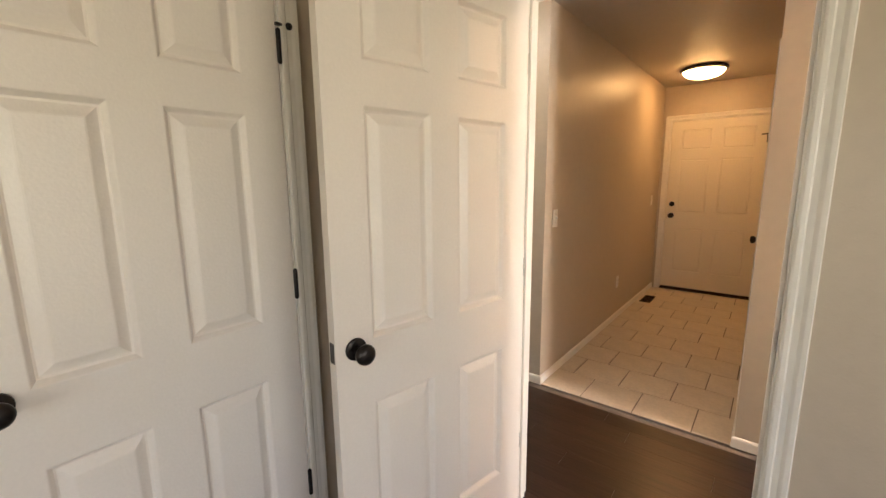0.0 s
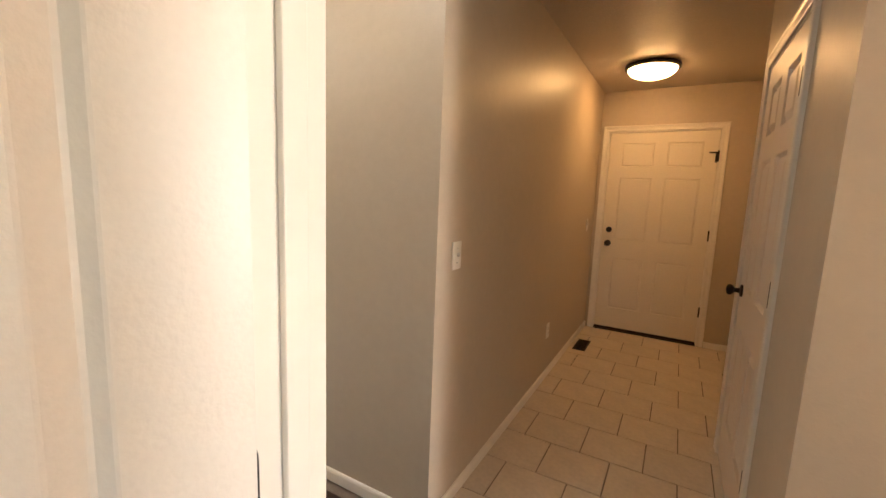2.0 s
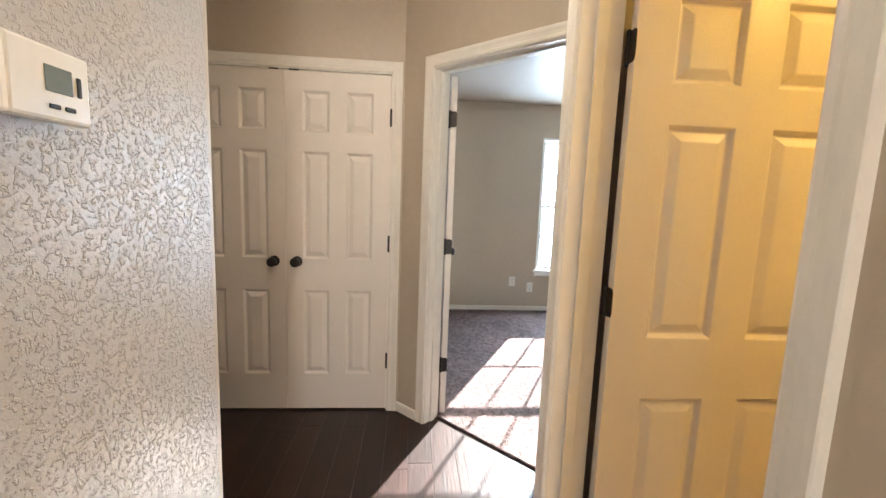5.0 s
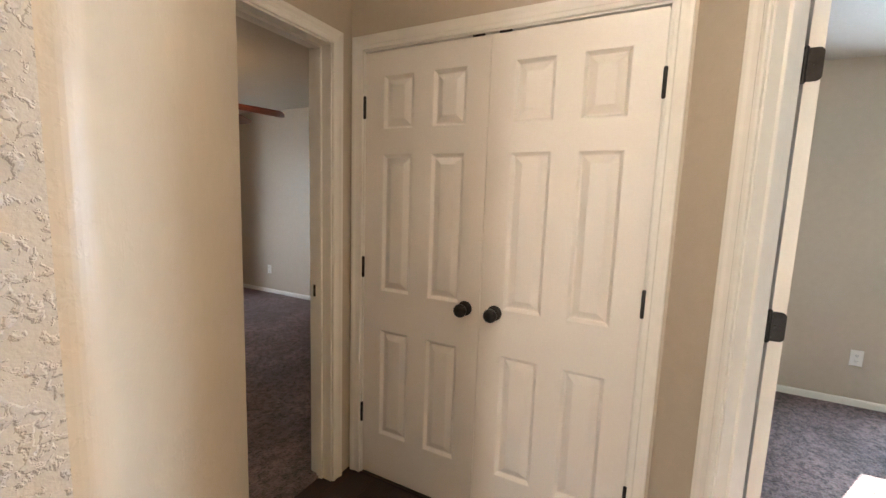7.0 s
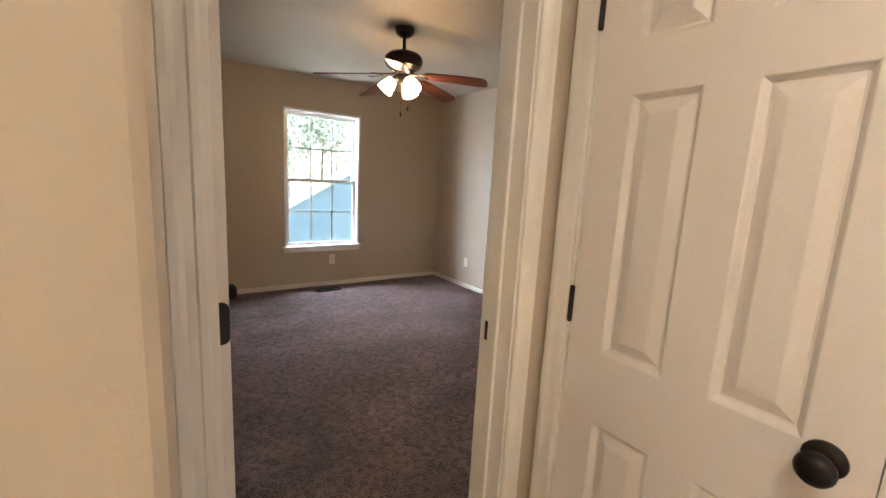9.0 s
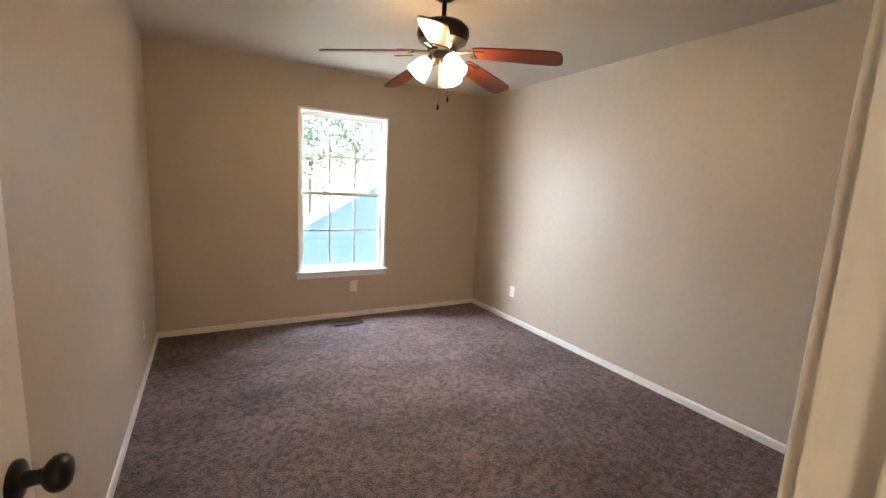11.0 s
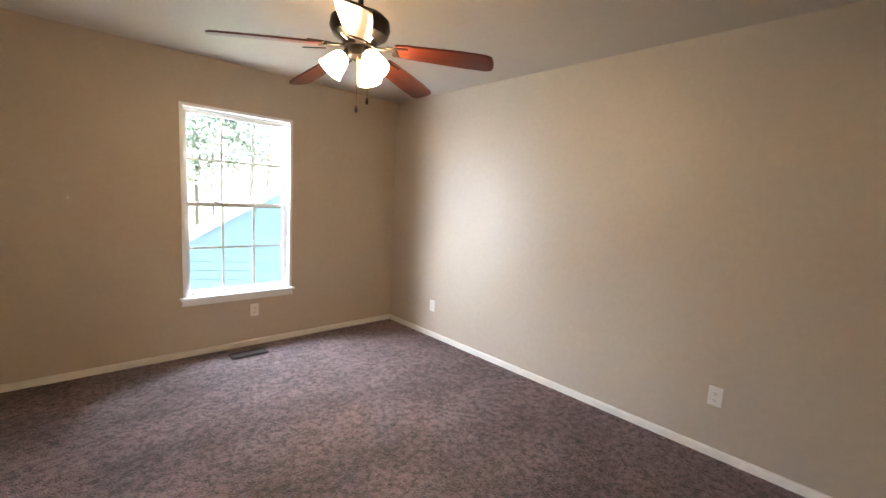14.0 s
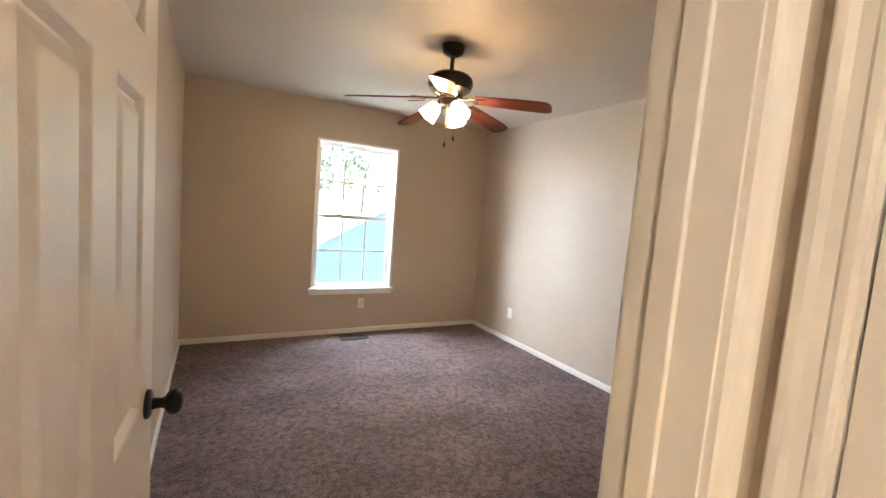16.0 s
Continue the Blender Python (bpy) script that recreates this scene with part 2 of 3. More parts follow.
def sweep(profile, path, bm=None):
    """A closed profile of (out, up) swept along a plan path of (x, y), mitred; out is to the left of the way."""
    bm = bm or bmesh.new()
    pts = [Vector(p) for p in path]
    rings = []
    for i, p in enumerate(pts):
        d0 = (p - pts[i - 1]).normalized() if i else None
        d1 = (pts[i + 1] - p).normalized() if i < len(pts) - 1 else None
        d0, d1 = d0 or d1, d1 or d0
        n0, n1 = Vector((-d0.y, d0.x)), Vector((-d1.y, d1.x))
        mid = (n0 + n1).normalized()
        mid /= max(0.3, mid.dot(n0))
        rings.append([bm.verts.new((p.x + mid.x * o, p.y + mid.y * o, u)) for o, u in profile])
    k = len(profile)
    for a, b in zip(rings, rings[1:]):
        for j in range(k):
            bm.faces.new((a[j], a[(j + 1) % k], b[(j + 1) % k], b[j]))
    bm.faces.new(rings[0][::-1])
    bm.faces.new(rings[-1])
    return bm


def wall_frame(p0, p1):
    """Local frame of a wall: x along it, y out of its face (to the left of the way), z up."""
    u = (Vector(p1) - Vector(p0)).normalized()
    return Matrix(((u.x, -u.y, 0, p0[0]), (u.y, u.x, 0, p0[1]), (0, 0, 1, 0), (0, 0, 0, 1)))


H = 2.44
HEAD = 2.04


def wall(name, p0, p1, th, label, holes=(), top=H):
    """A wall with its seen face from p0 to p1, facing left of the way; holes are (s0, s1, z0, z1)."""
    m = wall_frame(p0, p1)
    length = (Vector(p1) - Vector(p0)).length
    bm = bmesh.new()
    s = 0.0
    for a, b, z0, z1 in holes:
        if a > s:
            box(bm, s, a, -th, 0, 0, top, m)
        if z0 > 0:
            box(bm, a, b, -th, 0, 0, z0, m)
        box(bm, a, b, -th, 0, z1, top, m)
        s = b
    if s < length:
        box(bm, s, length, -th, 0, 0, top, m)
    return tagged(mesh_object(name, bm, WALL), label, "wall", kind="structure")


CASING = ((0.0, 0.0), (0.0, 0.010), (0.006, 0.0125), (0.016, 0.0125), (0.020, 0.0095), (0.034, 0.0115), (0.044, 0.0155), (0.055, 0.0165), (0.058, 0.014), (0.058, 0.0))


def casing(parent, a, b, top, at_y, out, name="casing"):
    """Mitred trim round an opening, in the wall's frame: two legs and a head; out is +1 or -1 along y."""
    e = 0.006
    lo = 0.0
    for side, x, sg in (("leg", a - e, -1), ("leg", b + e, 1)):
        bm = bmesh.new()
        r0 = [bm.verts.new((x + sg * w, at_y + out * d, lo)) for w, d in CASING]
        r1 = [bm.verts.new((x + sg * w, at_y + out * d, top + e + w)) for w, d in CASING]
        k = len(CASING)
        for j in range(k):
            bm.faces.new((r0[j], r0[(j + 1) % k], r1[(j + 1) % k], r1[j]))
        bm.faces.new(r0)
        bm.faces.new(r1)
        part(name + "_" + side, bm, WHITE, parent)
    bm = bmesh.new()
    r0 = [bm.verts.new((a - e - w, at_y + out * d, top + e + w)) for w, d in CASING]
    r1 = [bm.verts.new((b + e + w, at_y + out * d, top + e + w)) for w, d in CASING]
    k = len(CASING)
    for j in range(k):
        bm.faces.new((r0[j], r0[(j + 1) % k], r1[(j + 1) % k], r1[j]))
    bm.faces.new(r0)
    bm.faces.new(r1)
    part(name + "_head", bm, WHITE, parent)


def doorway(name, p0, p1, a, b, th, label, stop_at=None, both=True, front=True):
    """Jambs, door stops and casings of one opening, finished width from a to b."""
    root = thing(name, wall_frame(p0, p1), label, "door frame", kind="structure")
    t = 0.016
    part("jamb", boxes((a - t, a, -th, 0, 0, HEAD - 0.002)), WHITE, root)
    part("jamb", boxes((b, b + t, -th, 0, 0, HEAD - 0.002)), WHITE, root)
    part("head_jamb", boxes((a - t, b + t, -th, 0, HEAD - 0.002, HEAD + 0.014)), WHITE, root)
    if stop_at is not None:
        s0, s1 = stop_at
        part("door_stop", soft_box(a, a + 0.011, s0, s1, 0, HEAD - 0.002, 0.002), WHITE, root)
        part("door_stop", soft_box(b - 0.011, b, s0, s1, 0, HEAD - 0.002, 0.002), WHITE, root)
        part("door_stop", soft_box(a + 0.011, b - 0.011, s0, s1, HEAD - 0.013, HEAD - 0.002, 0.002), WHITE, root)
    if front:
        casing(root, a, b, HEAD, 0, 1)
    if both:
        casing(root, a, b, HEAD, -th, -1)
    return root


def holes_for(a, b):
    return (a - 0.016, b + 0.016, 0, HEAD + 0.014)


# rows of a six-panel door, as heights from its foot
PANEL_ROWS = ((0.225, 0.755), (0.945, 1.575), (1.685, 1.915))
T = 0.035


def panel_mesh(w, h, t, flat=False):
    """A moulded panel: a cove down from the stile, a bed, and a slope up to the raised field, on both faces."""
    bm = bmesh.new()
    steps = ((0, 0.0), (0.003, 0.0015), (0.013, 0.0145), (0.018, 0.0150), (0.043, 0.0025), (0.047, 0.0015)) if not flat else ((0, 0), (0.006, 0.005), (0.012, 0.005), (0.02, 0.0005))
    for side in (0, 1):
        rings = []
        for i, d in steps:
            y = d if side == 0 else t - d
            rings.append([bm.verts.new(v) for v in ((i, y, i), (w - i, y, i), (w - i, y, h - i), (i, y, h - i))])
        for p, q in zip(rings, rings[1:]):
            for k in range(4):
                bm.faces.new((p[k], p[(k + 1) % 4], q[(k + 1) % 4], q[k]))
        bm.faces.new(rings[-1])
    return bm


def hinge(parent, x, y, z, name="hinge", plate=1, into=1, mat=None):
    """Knuckle on the pin and two rounded leaves; the pin stands at x, y."""
    mat = mat or BRONZE
    h = 0.089
    bm = lathe([(0.0035, -0.006), (0.0065, -0.003), (0.0068, 0), (0.0068, 0.03), (0.0062, 0.0305), (0.0068, 0.031), (0.0068, 0.058), (0.0062, 0.0585), (0.0068, 0.059), (0.0068, h), (0.0065, h + 0.003), (0.0035, h + 0.006)], 12, Matrix.Translation((x, y, z - h / 2)))
    return part(name, bm, mat, parent, smooth=True)


def hinge_plate(parent, m, w=0.034, h=0.089, mat=None, screws=True):
    """A plate with round corners on the outer side and three screws; it lies in the x z plane of m, thick along y."""
    mat = mat or BRONZE
    r, pts = 0.014, []
    for cx, cz, a0 in ((w - r, -h / 2 + r, -90), (w - r, h / 2 - r, 0)):
        pts += [(cx + r * math.cos(radians(a0 + k * 22.5)), cz + r * math.sin(radians(a0 + k * 22.5))) for k in range(5)]
    pts = [(0, -h / 2)] + pts + [(0, h / 2)]
    bm = bmesh.new()
    f = [bm.verts.new((x, 0.0022, z)) for x, z in pts]
    g = [bm.verts.new((x, 0, z)) for x, z in pts]
    bm.faces.new(f)
    bm.faces.new(g[::-1])
    for i in range(len(pts)):
        j = (i + 1) % len(pts)
        bm.faces.new((f[i], f[j], g[j], g[i]))
    bm.transform(m)
    ob = part("hinge_plate", bm, mat, parent)
    if screws:
        for sx, sz in ((0.011, -0.032), (0.021, 0.0), (0.011, 0.032)):
            part("screw", lathe([(0.0001, 0), (0.0045, 0), (0.004, 0.0012), (0.0001, 0.0015)], 8, m @ Matrix.Translation((sx, 0.0022, sz)) @ pose(0, 0, 0, -90)), SLOT if mat is not BRONZE else BRONZE, ob)
    return ob


KNOB = [(0.031, 0), (0.032, 0.003), (0.031, 0.007), (0.026, 0.010), (0.013, 0.012), (0.011, 0.028), (0.013, 0.034), (0.021, 0.039), (0.027, 0.046), (0.0285, 0.053), (0.027, 0.060), (0.021, 0.066), (0.012, 0.069), (0.0005, 0.070)]


def knob(parent, x, y, z, out):
    """A round knob with its rose; out is the sign along y."""
    return part("door_knob", lathe(KNOB, 24, Matrix.Translation((x, y, z)) @ pose(0, 0, 0, -90 * out)), BRONZE, parent, "dark oil-rubbed bronze knob", True)


def door(name, m, w, label, knobs="both", knob_x=None, hinges=True, category="door", mat=None, flat=False, height=2.02, stop_pin=False, knuckle_y=None, group=""):
    """A six-panel leaf. Local: hinge edge at x 0, latch at x w, thick from y 0 to T, foot at z 0."""
    mat = mat or DOOR
    root = thing(name, m, label, category, group)
    sx = 0.115 if w > 0.68 else 0.098
    mull = 0.11 if w > 0.68 else 0.096
    pw = (w - 2 * sx - mull) / 2
    leaf = boxes((0, sx, 0, T, 0, height), (w - sx, w, 0, T, 0, height))
    z = 0.0
    for a, b in PANEL_ROWS + ((height, height),):
        box(leaf, sx, w - sx, 0, T, z, a)
        if a < height:
            box(leaf, sx + pw, sx + pw + mull, 0, T, a, b)
        z = b
    part("leaf", leaf, mat, root)
    for a, b in PANEL_ROWS:
        first = None
        for x in (sx, sx + pw + mull):
            if first is None:
                ob = part("panel", panel_mesh(pw, b - a, T, flat), mat, root)
                first = ob
            else:
                ob = new("panel", first.data)
                ob.parent = root
            ob.location = (x, 0, a)
    kx = knob_x if knob_x is not None else w - 0.06
    if knobs in ("both", "front"):
        knob(root, kx, 0, 0.93, -1)
    if knobs in ("both", "back"):
        knob(root, kx, T, 0.93, 1)
    if hinges:
        ky = -0.005 if knuckle_y is None else knuckle_y
        for hz in (0.315, 1.05, 1.785):
            hinge(root, -0.003, ky, hz)
    if stop_pin:
        bm = boxes((-0.040, 0.004, ky - 0.004, ky + 0.006, 1.842, 1.850))
        lathe([(0.010, 0), (0.011, 0.006), (0.008, 0.012)], 10, Matrix.Translation((-0.036, ky + 0.002, 1.846)) @ pose(0, 0, 0, -90), bm)
        part("hinge_pin_stop", bm, BRONZE, root)
    return root


# ---- structure ----
tagged(mesh_object("wall_passage_south", prism([(-0.806, 1.955), (-2.535, 1.955), (-2.535, 1.85), (-0.806, 1.85)], 0, H), TEXTURED), "greige knockdown-textured plaster wall", "wall", kind="structure")
corner = [(-2.535, 1.955)]
for k in range(0, 9):
    a = radians(90 + 45 * k / 8)
    corner.append((-2.541 + 0.045 * math.cos(a), 1.910 + 0.045 * math.sin(a)))
corner += [(-3.045, 1.469), (-3.054, 1.456), (-3.06, 1.440), (-3.06, -3.073), (-2.94, -3.073), (-2.94, 1.395), (-2.535, 1.80)]
tagged(mesh_object("wall_bedroom_east", prism(corner, 0, H), WALL), "smooth greige plaster wall with rounded corner", "wall", kind="structure")
tagged(mesh_object("wall_entry_room_north", boxes((0.024, 2.9, 1.85, 1.955, 0, H), (-0.806, 0.024, 1.85, 1.955, HEAD + 0.014, H)), WALL), "greige plaster wall with an open doorway", "wall", kind="structure")
wall("wall_entry_room_west", (-1.25, 1.85), (-1.25, -2.2), 0.1, "greige plaster wall with a closet door", (holes_for(1.85 - 1.165, 1.85 - 0.405),))
wall("wall_passage_north", (-1.18, 2.905), (-2.78, 2.905), 0.12, "greige plaster wall with the bathroom doorway", (holes_for(0.745, 1.495),))
wall("wall_hall_west", (-1.18, 6.14), (-1.18, 3.025), 0.12, "long greige plaster hall wall")
wall("wall_hall_end", (0.30, 6.14), (-1.30, 6.14), 0.14, "greige end wall with the outer door", (holes_for(0.445, 1.385),))
wall("wall_hall_east", (-0.083, 3.025), (-0.083, 4.40), 0.12, "greige hall wall with a closet door", (holes_for(3.415 - 3.025, 4.195 - 3.025),))
wall("wall_hall_recess", (0.13, 4.40), (0.13, 6.14), 0.12, "greige plaster hall wall")
wall("wall_passage_north_east", (2.9, 2.905), (-0.083, 2.905), 0.12, "greige plaster passage wall")
wall("wall_linen", (-3.96, 2.389), (-3.96, 1.025), 0.1, "greige wall round the double closet", (holes_for(2.389 - 2.315, 2.389 - 1.105),))
wall("wall_diagonal", (-3.105, 3.245), (-3.96, 2.389), 0.12, "angled greige wall with a bedroom doorway", (holes_for(0.2337, 0.9737),))
wall("wall_return", (-2.78, 2.905), (-3.105, 3.245), 0.1, "short angled greige wall")
wall("wall_bedroom_door", (-3.96, 1.025), (-3.06, 1.025), 0.125, "greige wall with the bedroom doorway", (holes_for(0.135, 0.835),))
wall("wall_bedroom_north", (-3.96, 0.90), (-6.273, 0.90), 0.12, "greige plaster bedroom wall")
wall("wall_bedroom_west", (-6.273, 1.02), (-6.273, -3.073), 0.15, "greige plaster bedroom wall lit by the window")
wall("wall_bedroom_south", (-6.423, -3.073), (-2.94, -3.073), 0.15, "greige bedroom wall with a sash window", ((6.423 - 5.09, 6.423 - 4.22, 0.50, 2.055),))
wall("wall_second_bedroom_west", (-6.29, 6.62), (-6.29, 2.40), 0.15, "greige bedroom wall with a sunny sash window", ((6.62 - 4.84, 6.62 - 3.965, 0.50, 2.055),))
wall("wall_second_bedroom_south", (-6.29, 2.50), (-4.07, 2.50), 0.1, "greige plaster bedroom wall")
wall("wall_second_bedroom_north", (-3.08, 6.5), (-6.29, 6.5), 0.12, "greige plaster bedroom wall")
tagged(mesh_object("wall_bathroom_west", boxes((-3.09, -2.80, 3.27, 6.62, 0, H)), WALL), "greige plaster wall between bedroom and bathroom", "wall", kind="structure")
wall("wall_bathroom_north", (-1.30, 4.9), (-2.80, 4.9), 0.12, "greige plaster bathroom wall")
wall("wall_east", (2.9, -2.2), (2.9, 3.025), 0.12, "greige plaster outer wall with a tall window", ((1.5, 3.1, 0.7, 2.0), (4.25, 5.03, 0.4, 2.2)))
wall("wall_entry_room_south", (-1.25, -2.2), (2.9, -2.2), 0.12, "greige plaster outer wall with a wide window", ((1.35, 2.95, 0.7, 2.0),))
tagged(mesh_object("ceiling", boxes((-6.45, 3.05, -3.25, 6.7, H, H + 0.12)), CEIL), "textured plaster ceiling", "ceiling", kind="structure")
tagged(mesh_object("closet_back_panel", boxes((-4.75, -4.06, 0.98, 2.42, 0, H)), WALL), "dark closed closet space behind doors", "wall", kind="structure")

BASE = ((0, 0), (0.012, 0), (0.012, 0.045), (0.009, 0.054), (0.004, 0.058), (0, 0.058))


def baseboard(path, z=0.0):
    return tagged(mesh_object("baseboard", sweep([(o, u + z) for o, u in BASE], path), WHITE), "white painted baseboard along the wall", "baseboard", kind="structure")


baseboard([(-3.06, 1.045), (-3.06, 1.435), (-3.045, 1.469), (-2.573, 1.942), (-2.541, 1.955), (-0.86, 1.955)])
baseboard([(-1.18, 6.14), (-1.18, 2.905), (-1.855, 2.905)])
baseboard([(-2.742, 2.905), (-2.78, 2.905), (-3.105, 3.245), (-3.20, 3.150)])
baseboard([(-3.845, 2.504), (-3.96, 2.389), (-3.96, 2.382)])
baseboard([(-6.273, 0.90), (-6.273, -3.073), (-3.06, -3.073), (-3.06, 0.88)], 0.006)
baseboard([(-3.90, 0.90), (-6.26, 0.90)], 0.006)
baseboard([(-6.29, 6.5), (-6.29, 2.50), (-4.1, 2.50)], 0.006)
baseboard([(2.9, 2.905), (-0.083, 2.905), (-0.083, 3.345)][:3])
baseboard([(0.13, 6.14), (-0.078, 6.14)])
baseboard([(-1.25, 1.85), (-1.25, 1.235)])
baseboard([(2.9, 1.85), (0.07, 1.85)])
baseboard([(-0.86, 1.85), (-1.25, 1.85)])

# ---- doorways and doors ----
doorway("door_1", (2.9, 1.85), (-0.806, 1.85), 2.892, 3.69, 0.105, "white moulded door frame standing open", (-0.072, -0.037))
doorway("door_2", (-1.25, 1.85), (-1.25, -2.2), 0.685, 1.445, 0.1, "white moulded closet door frame", None, False)
doorway("door_3", (-1.18, 2.905), (-2.78, 2.905), 0.745, 1.495, 0.12, "white moulded bathroom door frame", (-0.08, -0.045))
doorway("door_4", (0.30, 6.14), (-1.30, 6.14), 0.445, 1.385, 0.14, "cream frame of the outer door", (-0.09, -0.0375), False)
doorway("door_5", (-0.083, 3.025), (-0.083, 4.40), 0.39, 1.17, 0.12, "white moulded closet door frame", None, False)
doorway("door_6", (-3.96, 2.389), (-3.96, 1.025), 0.074, 1.284, 0.1, "white moulded double closet frame", (-0.055, -0.042), False)
doorway("door_7", (-3.105, 3.245), (-3.96, 2.389), 0.2337, 0.9737, 0.12, "white moulded bedroom door frame", (-0.08, -0.045))
doorway("door_8", (-3.96, 1.025), (-3.06, 1.025), 0.135, 0.835, 0.125, "white moulded bedroom door frame", (-0.085, -0.05))


def leaf_at(px, py, ang, z=0.012):
    """Pose of a leaf whose hinge edge stands at px, py and which points to ang degrees from the x axis."""
    return pose(px, py, z, 0, 0, ang)


# plate on the hinge edge of a leaf whose pin is on its back face
EDGE_BACK = Matrix(((0, -1, 0, 0), (-1, 0, 0, T - 0.001), (0, 0, 1, 0), (0, 0, 0, 1)))
# the entry leaf: pin on the room side, thrown back into the room
d1 = door("interior_door", leaf_at(-0.800, 1.842, -100), 0.79, "white six-panel interior door standing wide open", knuckle_y=-0.004)
part("latch_plate", soft_box(0.7895, 0.7915, 0.006, 0.029, 0.90, 0.958, 0.0009, 1), BRONZE, d1)
for hz in (0.315, 1.05, 1.785):
    hinge_plate(d1, Matrix(((0, -1, 0, 0), (1, 0, 0, 0.001), (0, 0, 1, hz), (0, 0, 0, 1))))
# the closet leaf in the entry room
door("closet_door", leaf_at(-1.25, 1.161, -90), 0.755, "white six-panel closet door, shut", "back", knuckle_y=T + 0.006, stop_pin=True).matrix_world = Matrix.Translation((-1.25 - T, 1.161, 0.012)) @ pose(0, 0, 0, 0, 0, -90)
# bathroom leaf, open at right angles into the bathroom
d3 = door("interior_door", leaf_at(-2.634, 3.050, 89), 0.745, "white six-panel bathroom door standing open", "both", knuckle_y=T + 0.004)
for hz in (0.315, 1.05, 1.785):
    hinge_plate(d3, Matrix.Translation((0, 0.010, 0)) @ EDGE_BACK @ Matrix.Translation((0, 0, hz)), 0.046)
# outer door of the hall
d4 = door("front_door", pose(-0.150, 6.145, 0.02, 0, 0, 180), 0.932, "cream six-panel steel entry door, shut", "none", mat=STEEL_DOOR, flat=True, height=2.015, hinges=False)
d4.matrix_world = pose(-0.148, 6.142 + T, 0.02, 0, 0, 180)
for hz in (0.315, 1.05, 1.785):
    hinge(d4, -0.002, T + 0.006, hz)
knob(d4, 0.872, T, 0.905, 1)
part("deadbolt", lathe([(0.029, 0), (0.029, 0.006), (0.024, 0.016), (0.018, 0.020), (0.0005, 0.021)], 20, Matrix.Translation((0.872, T, 1.045)) @ pose(0, 0, 0, -90)), BRONZE, d4, "dark bronze deadbolt", True)
part("swing_latch", boxes((0.0, 0.07, T, T + 0.012, 1.808, 1.822), (0.004, 0.020, T, T + 0.022, 1.725, 1.808)), BRONZE, d4, "dark flip latch near the top")
part("door_sweep", boxes((0.0, 0.932, T, T + 0.006, -0.012, 0.016)), VENT, d4, "dark rubber sweep")
tagged(mesh_object("threshold", boxes((-1.085, -0.145, 6.12, 6.26, 0.0, 0.014)), VENT), "dark metal threshold under the outer door", "threshold", kind="structure")
# hall closet
d5 = door("closet_door", pose(-0.083, 3.418, 0.012, 0, 0, 90), 0.774, "white six-panel hall closet door, shut", "back", hinges=True, knuckle_y=T + 0.006)
d5.matrix_world = pose(-0.083 + T, 3.418, 0.012, 0, 0, 90)
# double closet, two leaves meeting in the middle
dl = door("closet_door", pose(-3.96, 1.108, 0.012, 0, 0, 90), 0.601, "white six-panel double closet door, shut", "front", knob_x=0.601 - 0.065, group="double closet doors")
dl.matrix_world = pose(-3.964, 1.108, 0.012, 0, 0, 90)
dr = door("closet_door", pose(-3.96, 2.312, 0.012, 0, 0, -90), 0.601, "white six-panel double closet door, shut", "back", knob_x=0.601 - 0.065, knuckle_y=T + 0.005, group="double closet doors")
dr.matrix_world = pose(-3.964 - T, 2.312, 0.012, 0, 0, -90)
for yy in (1.655, 1.765):
    tagged(mesh_object("ball_catch", soft_box(-3.985, -3.958, yy - 0.025, yy + 0.025, 2.031, 2.0375, 0.001, 1), BRONZE), "dark bronze catch over the closet doors", "catch")
# second bedroom leaf, thrown right back
d7 = door("interior_door", leaf_at(-3.902, 2.690, 178), 0.735, "white six-panel bedroom door thrown wide open", "both", knuckle_y=T + 0.004)
for hz in (0.315, 1.05, 1.785):
    hinge_plate(d7, Matrix.Translation((0, 0.010, 0)) @ EDGE_BACK @ Matrix.Translation((0, 0, hz)), 0.046)
# bedroom leaf, open against the east wall
d8 = door("interior_door", leaf_at(-3.162, 0.893, -93), 0.74, "white six-panel bedroom door standing open", "both", knuckle_y=T + 0.004)
# jamb plates coloured grey for the light they reflect
for hz in (0.327, 1.062, 1.797):
    hp = thing("hinge_plate", Matrix(((0, -1, 0, -3.1242), (1, 0, 0, 0.905), (0, 0, 1, hz), (0, 0, 0, 1))), "screwed hinge plate on the white jamb, coloured grey for reflected light", "hinge")
    hinge_plate(hp, Matrix.Identity(4), mat=PLATE_GREY)
for hz in (0.315, 1.05, 1.785):
    hinge_plate(d8, EDGE_BACK @ Matrix.Translation((0, 0, hz)))


def strike(m, mat, label):
    """A strike plate on a jamb; local x across, z up, y out."""
    root = thing("strike_plate", m, label, "strike plate")
    bm = soft_box(-0.014, 0.014, 0, 0.002, -0.029, 0.029, 0.0009, 1)
    part("plate", bm, mat, root)
    part("bolt_hole", boxes((-0.007, 0.007, 0.002, 0.0024, -0.012, 0.012)), SLOT, root)
    return root


strike(Matrix(((0, -1, 0, 0.0085), (1, 0, 0, 1.872), (0, 0, 1, 0.94), (0, 0, 0, 1))), PLATE_GREY, "grey steel strike plate on the white jamb")
strike(Matrix(((0, 1, 0, -3.8258), (-1, 0, 0, 0.93), (0, 0, 1, 0.945), (0, 0, 0, 1))), BRONZE, "dark bronze strike plate on the white jamb")


